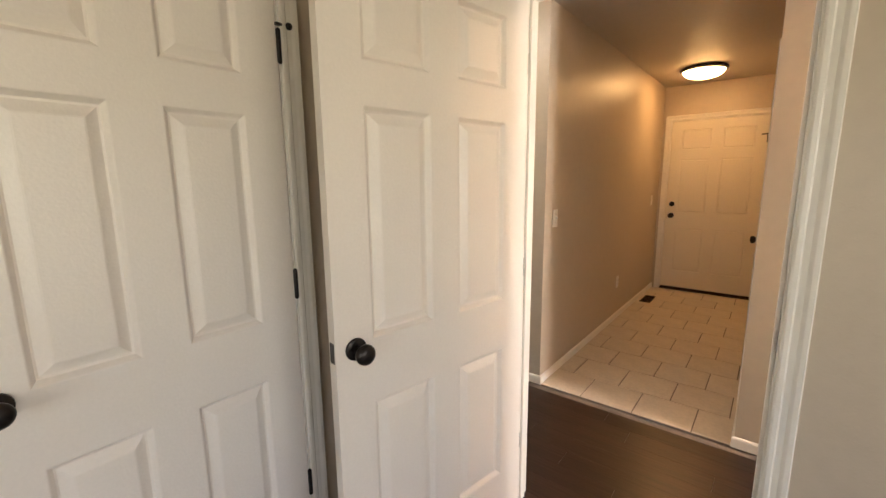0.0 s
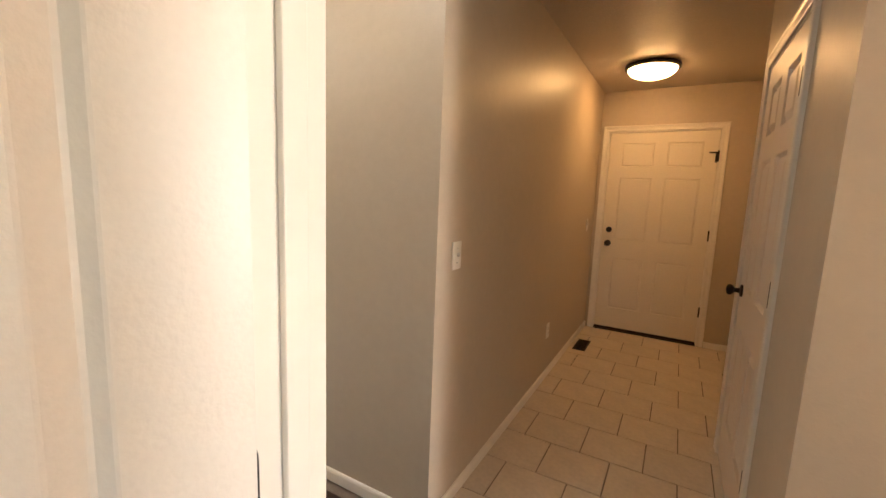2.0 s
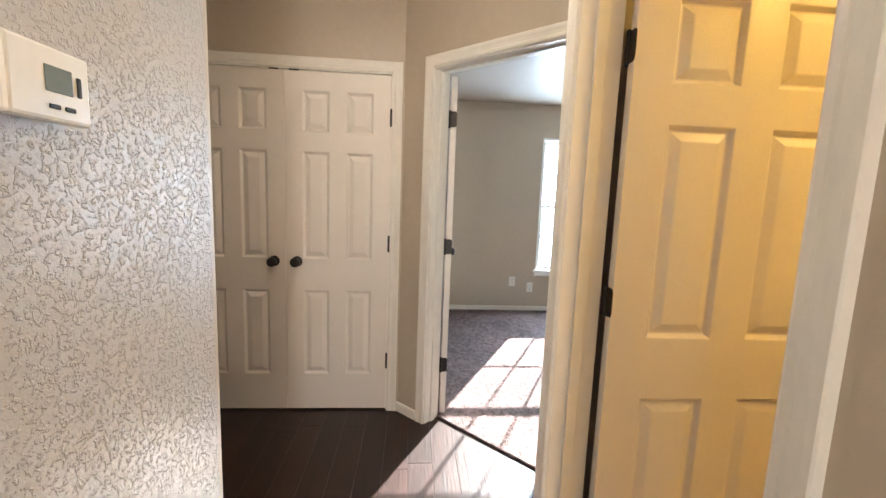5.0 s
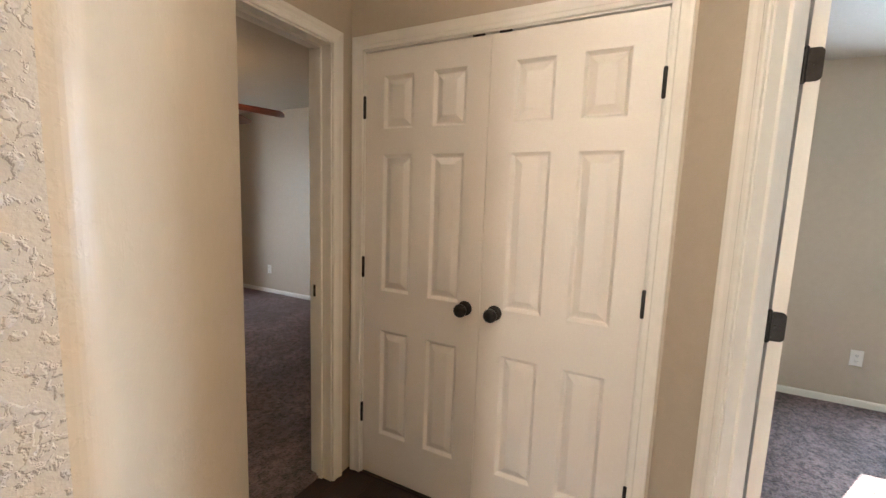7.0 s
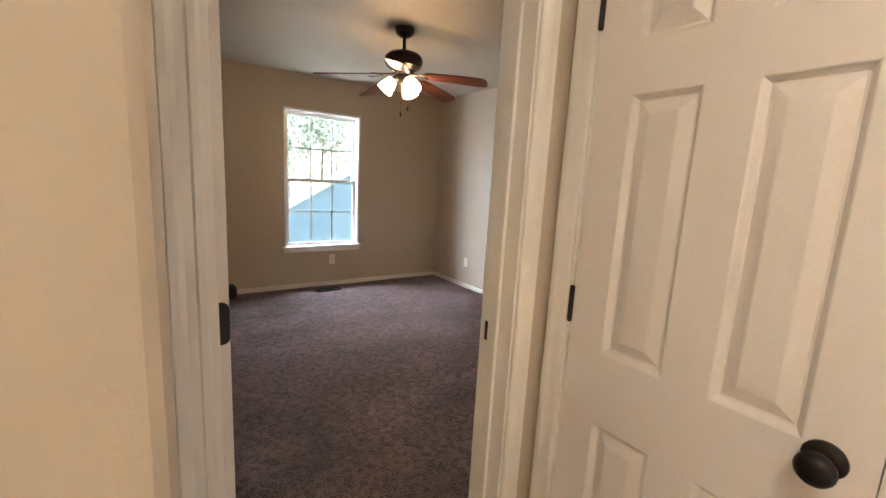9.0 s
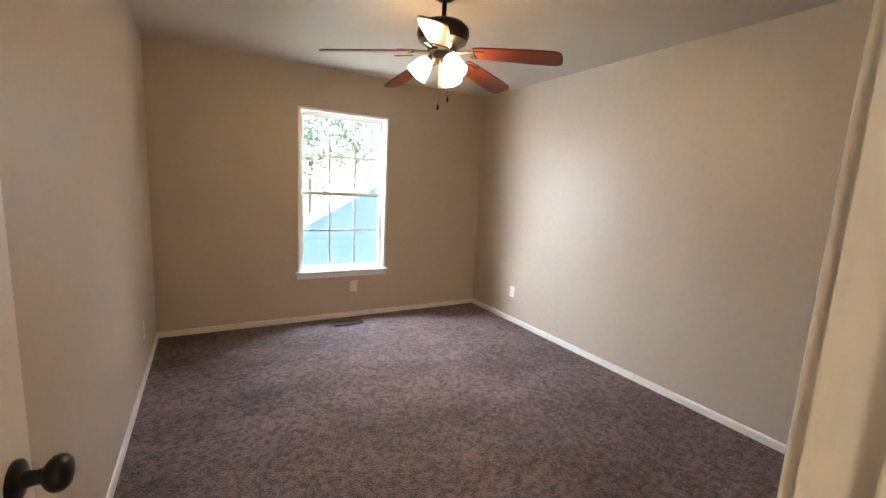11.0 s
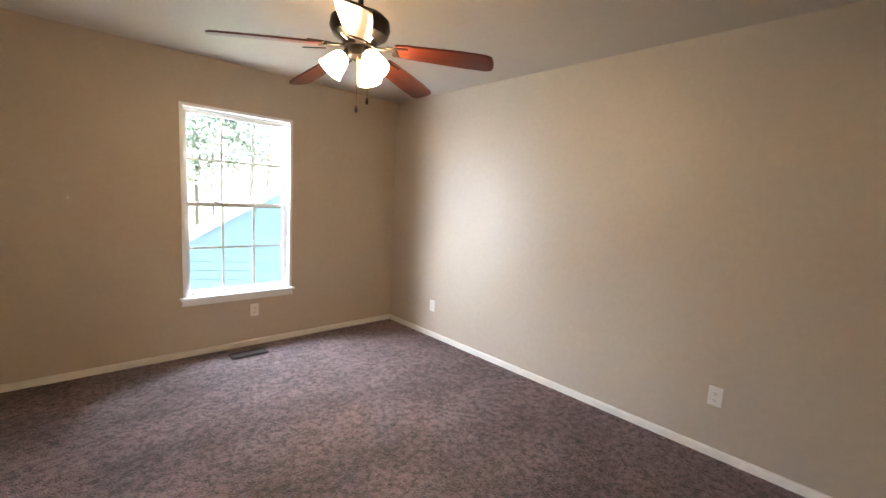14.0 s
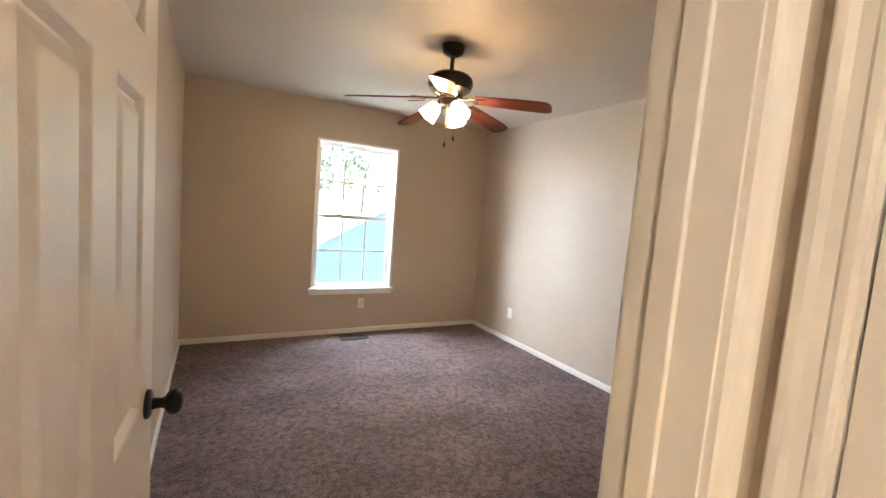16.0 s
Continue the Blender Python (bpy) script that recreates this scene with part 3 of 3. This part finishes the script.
# ---- windows ----
def sash_window(name, m, w, h, z0, depth, label):
    """Local: x along the wall from 0 to w, y 0 the room face and -depth the outer face."""
    root = thing(name, m, label, "window", kind="structure")
    z1 = z0 + h
    t = 0.012
    part("reveal", boxes((0, t, -depth, 0.004, z0, z1), (w - t, w, -depth, 0.004, z0, z1), (t, w - t, -depth, 0.004, z1 - t, z1)), VINYL, root)
    part("trim", boxes((-0.012, 0.006, 0.001, 0.007, z0, z1 + 0.012), (w - 0.006, w + 0.012, 0.001, 0.007, z0, z1 + 0.012), (0.006, w - 0.006, 0.001, 0.007, z1 - 0.006, z1 + 0.012)), VINYL, root)
    part("window_sill", soft_box(-0.035, w + 0.035, -depth, 0.038, z0 - 0.006, z0 + 0.016, 0.004), VINYL, root)
    part("apron", soft_box(-0.022, w + 0.022, 0.001, 0.013, z0 - 0.056, z0 - 0.006, 0.003), VINYL, root)
    f = 0.014
    part("window_frame", boxes((t, t + f, -0.115, -0.06, z0 + 0.016, z1 - t), (w - t - f, w - t, -0.115, -0.06, z0 + 0.016, z1 - t), (t + f, w - t - f, -0.115, -0.06, z1 - t - f, z1 - t), (t + f, w - t - f, -0.115, -0.06, z0 + 0.016, z0 + 0.016 + f)), VINYL, root)
    zm = z0 + h * 0.5
    for lo, hi, y in ((z0 + 0.016 + f, zm + 0.018, -0.084), (zm - 0.018, z1 - t - f, -0.108)):
        a, b, s = t + f, w - t - f, 0.026
        sash = part("sash", boxes((a, a + s, y, y + 0.022, lo, hi), (b - s, b, y, y + 0.022, lo, hi), (a + s, b - s, y, y + 0.022, lo, lo + s), (a + s, b - s, y, y + 0.022, hi - s, hi)), VINYL, root)
        ga, gb, gl, gh = a + s, b - s, lo + s, hi - s
        for k in (1, 2):
            x = ga + (gb - ga) * k / 3
            part("muntin", boxes((x - 0.008, x + 0.008, y + 0.009, y + 0.015, gl, gh)), VINYL, sash)
        z = (gl + gh) / 2
        part("muntin", boxes((ga, gb, y + 0.008, y + 0.016, z - 0.008, z + 0.008)), VINYL, sash)
        pane = part("pane", boxes((ga, gb, y + 0.010, y + 0.013, gl, gh)), GLASS, sash, "glass pane with an added tint that dims the view")
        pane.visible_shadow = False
    for k in (0.3, 0.7):
        part("sash_lock", soft_box(w * k - 0.025, w * k + 0.025, -0.084, -0.062, zm + 0.018, zm + 0.028, 0.003), VINYL, root)
    return root


sash_window("window_1", wall_frame((-5.09, -3.073), (-4.22, -3.073)), 0.87, 1.555, 0.50, 0.15, "white double-hung sash window with grids over the lawn")
sash_window("window_2", wall_frame((-6.29, 4.84), (-6.29, 3.965)), 0.875, 1.555, 0.50, 0.15, "sunlit white double-hung sash window with grids")


# ---- small fixtures ----
def outlet(m, label="white duplex wall outlet with cover plate"):
    root = thing("wall_outlet", m, label, "outlet")
    part("cover_plate", soft_box(-0.036, 0.036, 0, 0.006, -0.058, 0.058, 0.003), PLASTIC, root)
    for z in (-0.02, 0.02):
        r = part("receptacle", soft_box(-0.016, 0.016, 0.006, 0.0085, z - 0.0135, z + 0.0135, 0.002, 1), PLASTIC, root)
        part("slot", boxes((-0.008, -0.006, 0.0085, 0.0089, z - 0.004, z + 0.005), (0.006, 0.008, 0.0085, 0.0089, z - 0.004, z + 0.005), (-0.002, 0.002, 0.0085, 0.0089, z - 0.0095, z - 0.006)), SLOT, r)
    return root


def light_switch(m, label="white toggle light switch with cover plate"):
    root = thing("light_switch", m, label, "light switch")
    part("cover_plate", soft_box(-0.036, 0.036, 0, 0.006, -0.058, 0.058, 0.003), PLASTIC, root)
    part("toggle", soft_box(-0.005, 0.005, 0.004, 0.020, -0.004, 0.012, 0.002, 1), PLASTIC, root)
    for z in (-0.03, 0.03):
        part("screw", lathe([(0.003, 0), (0.0025, 0.0012), (0.0002, 0.0014)], 8, Matrix.Translation((0, 0.006, z)) @ pose(0, 0, 0, -90)), PLATE_GREY, root)
    return root


def on_wall(p0, p1, s, z):
    return wall_frame(p0, p1) @ Matrix.Translation((s, 0, z))


FACE_E, FACE_S, FACE_N, FACE_W = ((0, 1), (0, 0)), ((1, 0), (0, 0)), ((0, 0), (1, 0)), ((0, 0), (0, 1))


def facing(x, y, z, way):
    """Pose whose y axis points out of the wall towards way, in degrees."""
    return pose(x, y, z, 0, 0, way - 90)


light_switch(facing(-1.18, 3.062, 1.128, 0))
light_switch(facing(-1.18, 5.80, 1.12, 0))
light_switch(facing(0.245, 1.85, 1.12, -90))
outlet(facing(-1.18, 4.60, 0.375, 0))
outlet(facing(-4.763, -3.073, 0.337, 90))
outlet(facing(-6.273, -2.335, 0.336, 0))
outlet(facing(-6.273, 0.179, 0.375, 0))
outlet(facing(-3.06, -2.30, 0.345, 180))
outlet(facing(-6.29, 3.68, 0.366, 0))
outlet(facing(-6.29, 3.90, 0.30, 0), "white low cable plate beside the window")


def floor_vent(m, label, w=0.30, d=0.11):
    root = thing("floor_vent", m, label, "floor vent")
    part("frame", boxes((0, w, 0, 0.014, 0, 0.006), (0, w, d - 0.014, d, 0, 0.006), (0, 0.014, 0.014, d - 0.014, 0, 0.006), (w - 0.014, w, 0.014, d - 0.014, 0, 0.006)), VENT, root)
    part("grille_bed", boxes((0.014, w - 0.014, 0.014, d - 0.014, 0, 0.0012)), SLOT, root)
    n = 16
    first = None
    for k in range(n):
        x = 0.014 + (w - 0.028) * (k + 0.5) / n
        if first is None:
            first = part("slat", boxes((-0.0035, 0.0035, 0.014, d - 0.014, 0.0012, 0.005)), VENT, root)
            ob = first
        else:
            ob = new("slat", first.data)
            ob.parent = root
        ob.location.x = x
    return root


floor_vent(pose(-1.02, 5.34, 0.003, 0, 0, 90), "brown metal floor register on the hall tile")
floor_vent(pose(-4.79, -2.90, 0.022, 0, 0, 0), "brown metal floor register in the bedroom carpet")
floor_vent(pose(-6.13, 4.30, 0.022, 0, 0, 90), "brown metal floor register under the sunny window")

th = thing("thermostat", facing(-2.06, 1.955, 1.485, 90), "white wall thermostat with small grey display", "thermostat")
part("back_plate", soft_box(-0.060, 0.060, 0, 0.014, -0.043, 0.043, 0.003), PLASTIC, th)
part("body", soft_box(-0.062, 0.062, 0.014, 0.036, -0.046, 0.046, 0.005), PLASTIC, th)
part("display", soft_box(-0.030, 0.012, 0.036, 0.0372, -0.010, 0.022, 0.0005, 1), SCREEN, th, "grey display")
part("slider", soft_box(-0.044, -0.037, 0.036, 0.0385, -0.009, 0.017, 0.001, 1), SLOT, th, "dark slide switch")
for k in range(2):
    part("button", soft_box(-0.008 - 0.024 * k, 0.009 - 0.024 * k, 0.036, 0.0385, -0.031, -0.025, 0.001, 1), SLOT, th)
for k in range(9):
    part("vent_slot", boxes((0.0598, 0.0606, 0.004, 0.012, -0.036 + 0.0088 * k, -0.032 + 0.0088 * k)), SLOT, th)


def bowl_light(name, x, y, r, mat, label):
    root = thing(name, pose(x, y, H), label, "ceiling light")
    part("pan", lathe([(r * 0.6, 0), (r * 0.97, -0.004), (r, -0.014), (r * 0.99, -0.030), (r * 0.90, -0.036), (r * 0.88, -0.030), (r * 0.5, -0.02)], 40), BRONZE, root, "dark bronze rim", True)
    part("glass_bowl", lathe([(r * 0.88, -0.032), (r * 0.87, -0.045), (r * 0.80, -0.064), (r * 0.66, -0.082), (r * 0.45, -0.096), (r * 0.2, -0.103), (0.0005, -0.104)], 40), mat, root, "lit frosted glass bowl", True)
    return root


bowl_light("ceiling_light", -0.70, 5.35, 0.203, LAMP_HALL, "lit frosted bowl ceiling light with dark bronze rim")
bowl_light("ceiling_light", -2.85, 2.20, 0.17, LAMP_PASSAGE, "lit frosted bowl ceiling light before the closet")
# small unseen bowl added only to brighten the passage wall by the bathroom
bowl_light("ceiling_light", -1.52, 2.38, 0.11, LAMP_PASSAGE, "added unseen bowl light brightening the wall by the bathroom door")
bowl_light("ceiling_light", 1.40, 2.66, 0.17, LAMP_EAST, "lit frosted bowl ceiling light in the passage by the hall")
# ceiling bowl added in place of the bathroom's unseen vanity lamp
bowl_light("ceiling_light", -1.95, 4.1, 0.17, LAMP_BATH, "lit warm bowl standing in for the unseen bathroom lamp")


# ---- ceiling fan ----
def ceiling_fan(x, y):
    root = thing("ceiling_fan", pose(x, y, 0), "dark bronze ceiling fan with five cherry blades and lit shades", "ceiling fan")
    part("canopy", lathe([(0.072, 2.44), (0.072, 2.425), (0.062, 2.395), (0.030, 2.375), (0.0005, 2.372)], 28), BRONZE, root, smooth=True)
    part("downrod", lathe([(0.013, 2.38), (0.013, 2.28)], 14), BRONZE, root, smooth=True)
    part("motor_housing", lathe([(0.02, 2.290), (0.05, 2.282), (0.112, 2.262), (0.136, 2.240), (0.141, 2.205), (0.128, 2.172), (0.085, 2.145), (0.075, 2.118), (0.0005, 2.115)], 36), BRONZE, root, smooth=True)
    part("switch_housing", lathe([(0.055, 2.12), (0.060, 2.105), (0.055, 2.075), (0.030, 2.062), (0.0005, 2.060)], 28), BRONZE, root, smooth=True)
    n, a0 = 5, FAN_A0
    blade_me = arm_me = None
    for k in range(n):
        m = pose(0, 0, 2.118, 0, 0, a0 + 72 * k) @ pose(0.08, 0, 0, 0, 7, 0) @ pose(-0.08, 0, 0)
        if blade_me is None:
            bm = bmesh.new()
            out = [(0.185, -0.048), (0.24, -0.056), (0.50, -0.066), (0.605, -0.064), (0.632, -0.050), (0.640, -0.02), (0.640, 0.02), (0.632, 0.050), (0.605, 0.064), (0.50, 0.066), (0.24, 0.056), (0.185, 0.048)]
            lo = [bm.verts.new((px, py, -0.004)) for px, py in out]
            hi = [bm.verts.new((px, py, 0.004)) for px, py in out]
            bm.faces.new(lo[::-1])
            bm.faces.new(hi)
            for i in range(len(out)):
                j = (i + 1) % len(out)
                bm.faces.new((lo[i], lo[j], hi[j], hi[i]))
            bm.transform(pose(0, 0, 0, -12, 0, 0))
            b = part("blade", bm, BLADE, root, "reddish cherry wood blade")
            blade_me = b.data
            bm = boxes((0.075, 0.17, -0.014, 0.014, -0.006, 0.002))
            for s in (-1, 1):
                box(bm, 0.15, 0.255, -0.005, 0.005, -0.010, -0.005, pose(0, 0.026 * s, 0, -12, 0, 8 * s))
            box(bm, 0.16, 0.185, -0.036, 0.036, -0.010, -0.005, pose(0, 0, 0, -12))
            c = part("blade_arm", bm, BRONZE, root)
            arm_me = c.data
        else:
            b, c = new("blade", blade_me), new("blade_arm", arm_me)
            b.parent = c.parent = root
        b.matrix_local = c.matrix_local = m
    for k, ang in enumerate((95, 335, 215)):
        m = pose(0, 0, 2.095, 0, 0, ang) @ pose(0.060, 0, 0, 0, -38, 0) @ pose(0, 0, 0, 180)
        part("lamp_arm", lathe([(0.014, -0.03), (0.016, 0.02), (0.024, 0.03)], 14, m), BRONZE, root, smooth=True)
        part("glass_shade", lathe([(0.026, 0.022), (0.036, 0.034), (0.046, 0.060), (0.052, 0.090), (0.060, 0.122), (0.054, 0.122), (0.0005, 0.110)], 24, m), LAMP_FAN, root, "lit frosted glass shade", True)
    for px, py, zl in ((0.028, 0.03, 1.815), (-0.035, 0.02, 1.865)):
        ch = part("pull_chain", lathe([(0.0018, 2.09), (0.0018, zl + 0.03)], 6, Matrix.Translation((px, py, 0))), BRASS, root)
        part("chain_fob", lathe([(0.003, zl + 0.032), (0.006, zl + 0.022), (0.0075, zl + 0.008), (0.004, zl), (0.0005, zl - 0.001)], 10, Matrix.Translation((px, py, 0))), BRONZE, ch, "dark wooden fob", True)
    return root


FAN_A0 = 57
ceiling_fan(-4.585, -1.06)

# ---- outside ----
tagged(mesh_object("ground", boxes((-200, 200, -200, 200, -2.45, -2.40)), GRASS), "dry grassy lawn round the house", "ground", kind="structure")
tagged(mesh_object("floor_slab", boxes((-6.44, 3.02, -3.22, 6.70, -2.399, -0.02)), GROUT), "concrete slab under the floors", "floor", kind="structure")


def neighbour():
    root = thing("house", pose(-9.73, -7.22, -2.4, 0, 0, -30), "blue-grey sided neighbouring house with a gable roof", "house")
    bm = bmesh.new()
    pts = ((-5.5, 0), (5.5, 0), (5.5, 2.3), (0, 5.67), (-5.5, 2.3))
    a = [bm.verts.new((x, 0, z)) for x, z in pts]
    b = [bm.verts.new((x, -9, z)) for x, z in pts]
    bm.faces.new(a)
    bm.faces.new(b[::-1])
    for i in range(5):
        bm.faces.new((a[i], a[(i + 1) % 5], b[(i + 1) % 5], b[i]))
    part("wall", bm, SIDING, root)
    slope = math.atan2(3.37, 5.5)
    for k in range(26):
        z = 0.12 + 0.2 * k
        x1 = 5.5 if z < 2.3 else 5.5 - (z - 2.3) / 3.37 * 5.5
        if x1 > 0.15:
            part("siding_board", boxes((-x1, x1, 0.001, 0.014, z, z + 0.03)), SIDING, root)
    ln = math.hypot(3.37, 5.5)
    for sg in (1, -1):
        run = Matrix.Translation((0, 0, 5.67)) @ Matrix.Rotation(sg * slope, 4, "Y")
        lo, hi = (0.0, ln + 0.5) if sg == 1 else (-ln - 0.5, 0.0)
        bm = bmesh.new()
        box(bm, lo, hi, -9.3, 0.08, 0.02, 0.12, run)
        roof = part("roof", bm, SHINGLE, root)
        bm = bmesh.new()
        box(bm, lo, hi, 0.081, 0.105, -0.10, 0.13, run)
        part("rake_board", bm, VINYL, roof, "white rake board")
    return root


neighbour()


def tree(x, y, h, seed):
    rng = random.Random(seed)
    root = thing("tree", pose(x, y, -2.4), "leafy green tree behind the neighbouring house", "tree", "trees outside")
    bm = lathe([(0.22, 0), (0.16, 0.6), (0.13, h * 0.4), (0.07, h * 0.7), (0.02, h * 0.92)], 10)
    for k in range(9):
        z = h * (0.35 + 0.06 * k)
        lathe([(0.06, 0), (0.035, h * 0.16), (0.01, h * 0.3)], 6, Matrix.Translation((0, 0, z)) @ pose(0, 0, 0, 0, 50, 137 * k), bm)
    part("trunk", bm, BARK, root)
    vs, fs = [], []
    for k in range(420):
        a, u = rng.uniform(0, 6.283), rng.uniform(-1, 1)
        r = h * 0.36 * (0.35 + 0.65 * rng.random() ** 0.5) * (0.8 + 0.3 * math.sin(3 * a + seed))
        c = Vector((r * math.sqrt(1 - u * u) * math.cos(a), r * math.sqrt(1 - u * u) * math.sin(a), h * 0.64 + r * u * 0.95))
        for q in range(22):
            p = c + Vector((rng.gauss(0, 0.24), rng.gauss(0, 0.24), rng.gauss(0, 0.2)))
            d = Vector((rng.gauss(0, 1), rng.gauss(0, 1), rng.gauss(0, 1))).normalized() * 0.17
            e = d.orthogonal().normalized() * 0.07
            i = len(vs)
            vs += [p, p + d * 0.5 + e, p + d, p + d * 0.5 - e]
            fs.append((i, i + 1, i + 2, i + 3))
    me = bpy.data.meshes.new("crown")
    me.from_pydata(vs, [], fs)
    me.materials.append(LEAF)
    ob = new("crown", me)
    ob.parent = root
    tagged(ob, kind="stuff")
    return root


for x, y, h, sd in ((-5.2, -20.5, 10.0, 1), (-8.4, -22.0, 11.0, 2), (-11.5, -24.0, 12.0, 3), (-2.0, -19.5, 9.5, 4), (-6.8, -28.0, 14.0, 5), (-3.8, -24.5, 12.5, 6), (-9.8, -29.0, 15.0, 7), (-13.5, -27.0, 14.0, 8), (-0.2, -25.0, 13.0, 9), (-12.0, -34.0, 17.0, 10)):
    tree(x, y, h, sd)

# ---- floors ----
tagged(mesh_object("floor_bedroom", boxes((-6.273, -3.06, -3.073, 0.955, -0.018, 0.012)), CARPET), "brown cut-pile bedroom carpet", "carpet", kind="structure")
tagged(mesh_object("floor_second_bedroom", prism([(-6.29, 2.5), (-4.02, 2.5), (-3.135, 3.335), (-3.09, 3.36), (-3.09, 6.5), (-6.29, 6.5)], -0.018, 0.012), CARPET), "brown cut-pile carpet lit by sun", "carpet", kind="structure")
hall_floor = tagged(mesh_object("floor_hall", boxes((-1.18, 0.13, 2.909, 6.14, -0.0185, -0.003)), GROUT), "beige tile hall floor in running bond", "floor", kind="structure")
bath_floor = tagged(mesh_object("floor_bathroom", boxes((-2.80, -1.30, 2.965, 4.9, -0.0185, -0.003)), GROUT), "beige tile bathroom floor", "floor", kind="structure")
wood_floor = tagged(mesh_object("floor_wood", boxes((-3.97, 2.9, -2.2, 2.905, -0.0195, -0.0125), (-3.97, -2.72, 2.905, 3.3, -0.0195, -0.0125)), GROUT), "dark brown wood plank floor", "floor", kind="structure")


def tile_mesh(w, d, e):
    bm = bmesh.new()
    r0 = [bm.verts.new(v) for v in ((0, 0, -0.008), (w, 0, -0.008), (w, d, -0.008), (0, d, -0.008))]
    r1 = [bm.verts.new(v) for v in ((0, 0, -e), (w, 0, -e), (w, d, -e), (0, d, -e))]
    r2 = [bm.verts.new(v) for v in ((e, e, 0), (w - e, e, 0), (w - e, d - e, 0), (e, d - e, 0))]
    for a, b in ((r0, r1), (r1, r2)):
        for k in range(4):
            bm.faces.new((a[k], a[(k + 1) % 4], b[(k + 1) % 4], b[k]))
    bm.faces.new(r2)
    bm.faces.new(r0[::-1])
    bmesh.ops.recalc_face_normals(bm, faces=bm.faces)
    return bm


shared = {}


def piece(name, w, d, mat, parent, x, y, z):
    key = (name, round(w, 3), round(d, 4))
    if key not in shared:
        me = bpy.data.meshes.new(name)
        bm = tile_mesh(w, d, 0.0007 if name == "plank" else 0.0025)
        bm.to_mesh(me)
        bm.free()
        me.materials.append(mat)
        shared[key] = me
    ob = new(name, shared[key])
    ob.parent = parent
    ob.location = (x, y, z)


def lay_tiles(parent, x0, x1, y0, y1, px, py, off0, joint=0.006, z=0.002):
    row, y = 0, y0
    while y < y1 - 0.02:
        d = min(py, y1 - y) - joint
        x = off0 + (px / 2 if row % 2 else 0)
        while x > x0:
            x -= px
        while x < x1 - 0.02:
            a, b = max(x, x0), min(x + px, x1)
            if b - a > 0.02:
                piece("tile", b - a - joint, d, TILE, parent, a + joint / 2, y + joint / 2, z)
            x += px
        y += py
        row += 1


lay_tiles(hall_floor, -1.18, 0.13, 2.909, 6.13, 0.312, 0.2905, -0.90)
lay_tiles(bath_floor, -2.80, -1.30, 2.965, 4.9, 0.312, 0.2905, -2.60)
rng = random.Random(4)
row = 0
y = -2.2
while y < 3.28:
    x1 = 2.9 if y < 2.78 else -2.73
    x0 = -1.25 if y < 0.93 else -3.96
    x = x0 - rng.uniform(0, 1.1)
    d = 0.124
    top_y = min(y + 0.126, 2.905 if x1 > 0 else 3.3)
    while x < x1:
        ln = rng.choice((0.9, 1.2, 1.2))
        a, b = max(x, x0), min(x + ln, x1)
        if b - a > 0.03 and top_y - y > 0.03:
            piece("plank", round(b - a - 0.0006, 3), round(top_y - y - 0.0006, 4), PLANK, wood_floor, a, y, 0)
        x += ln
    y = top_y if top_y > y + 0.03 else y + 0.126
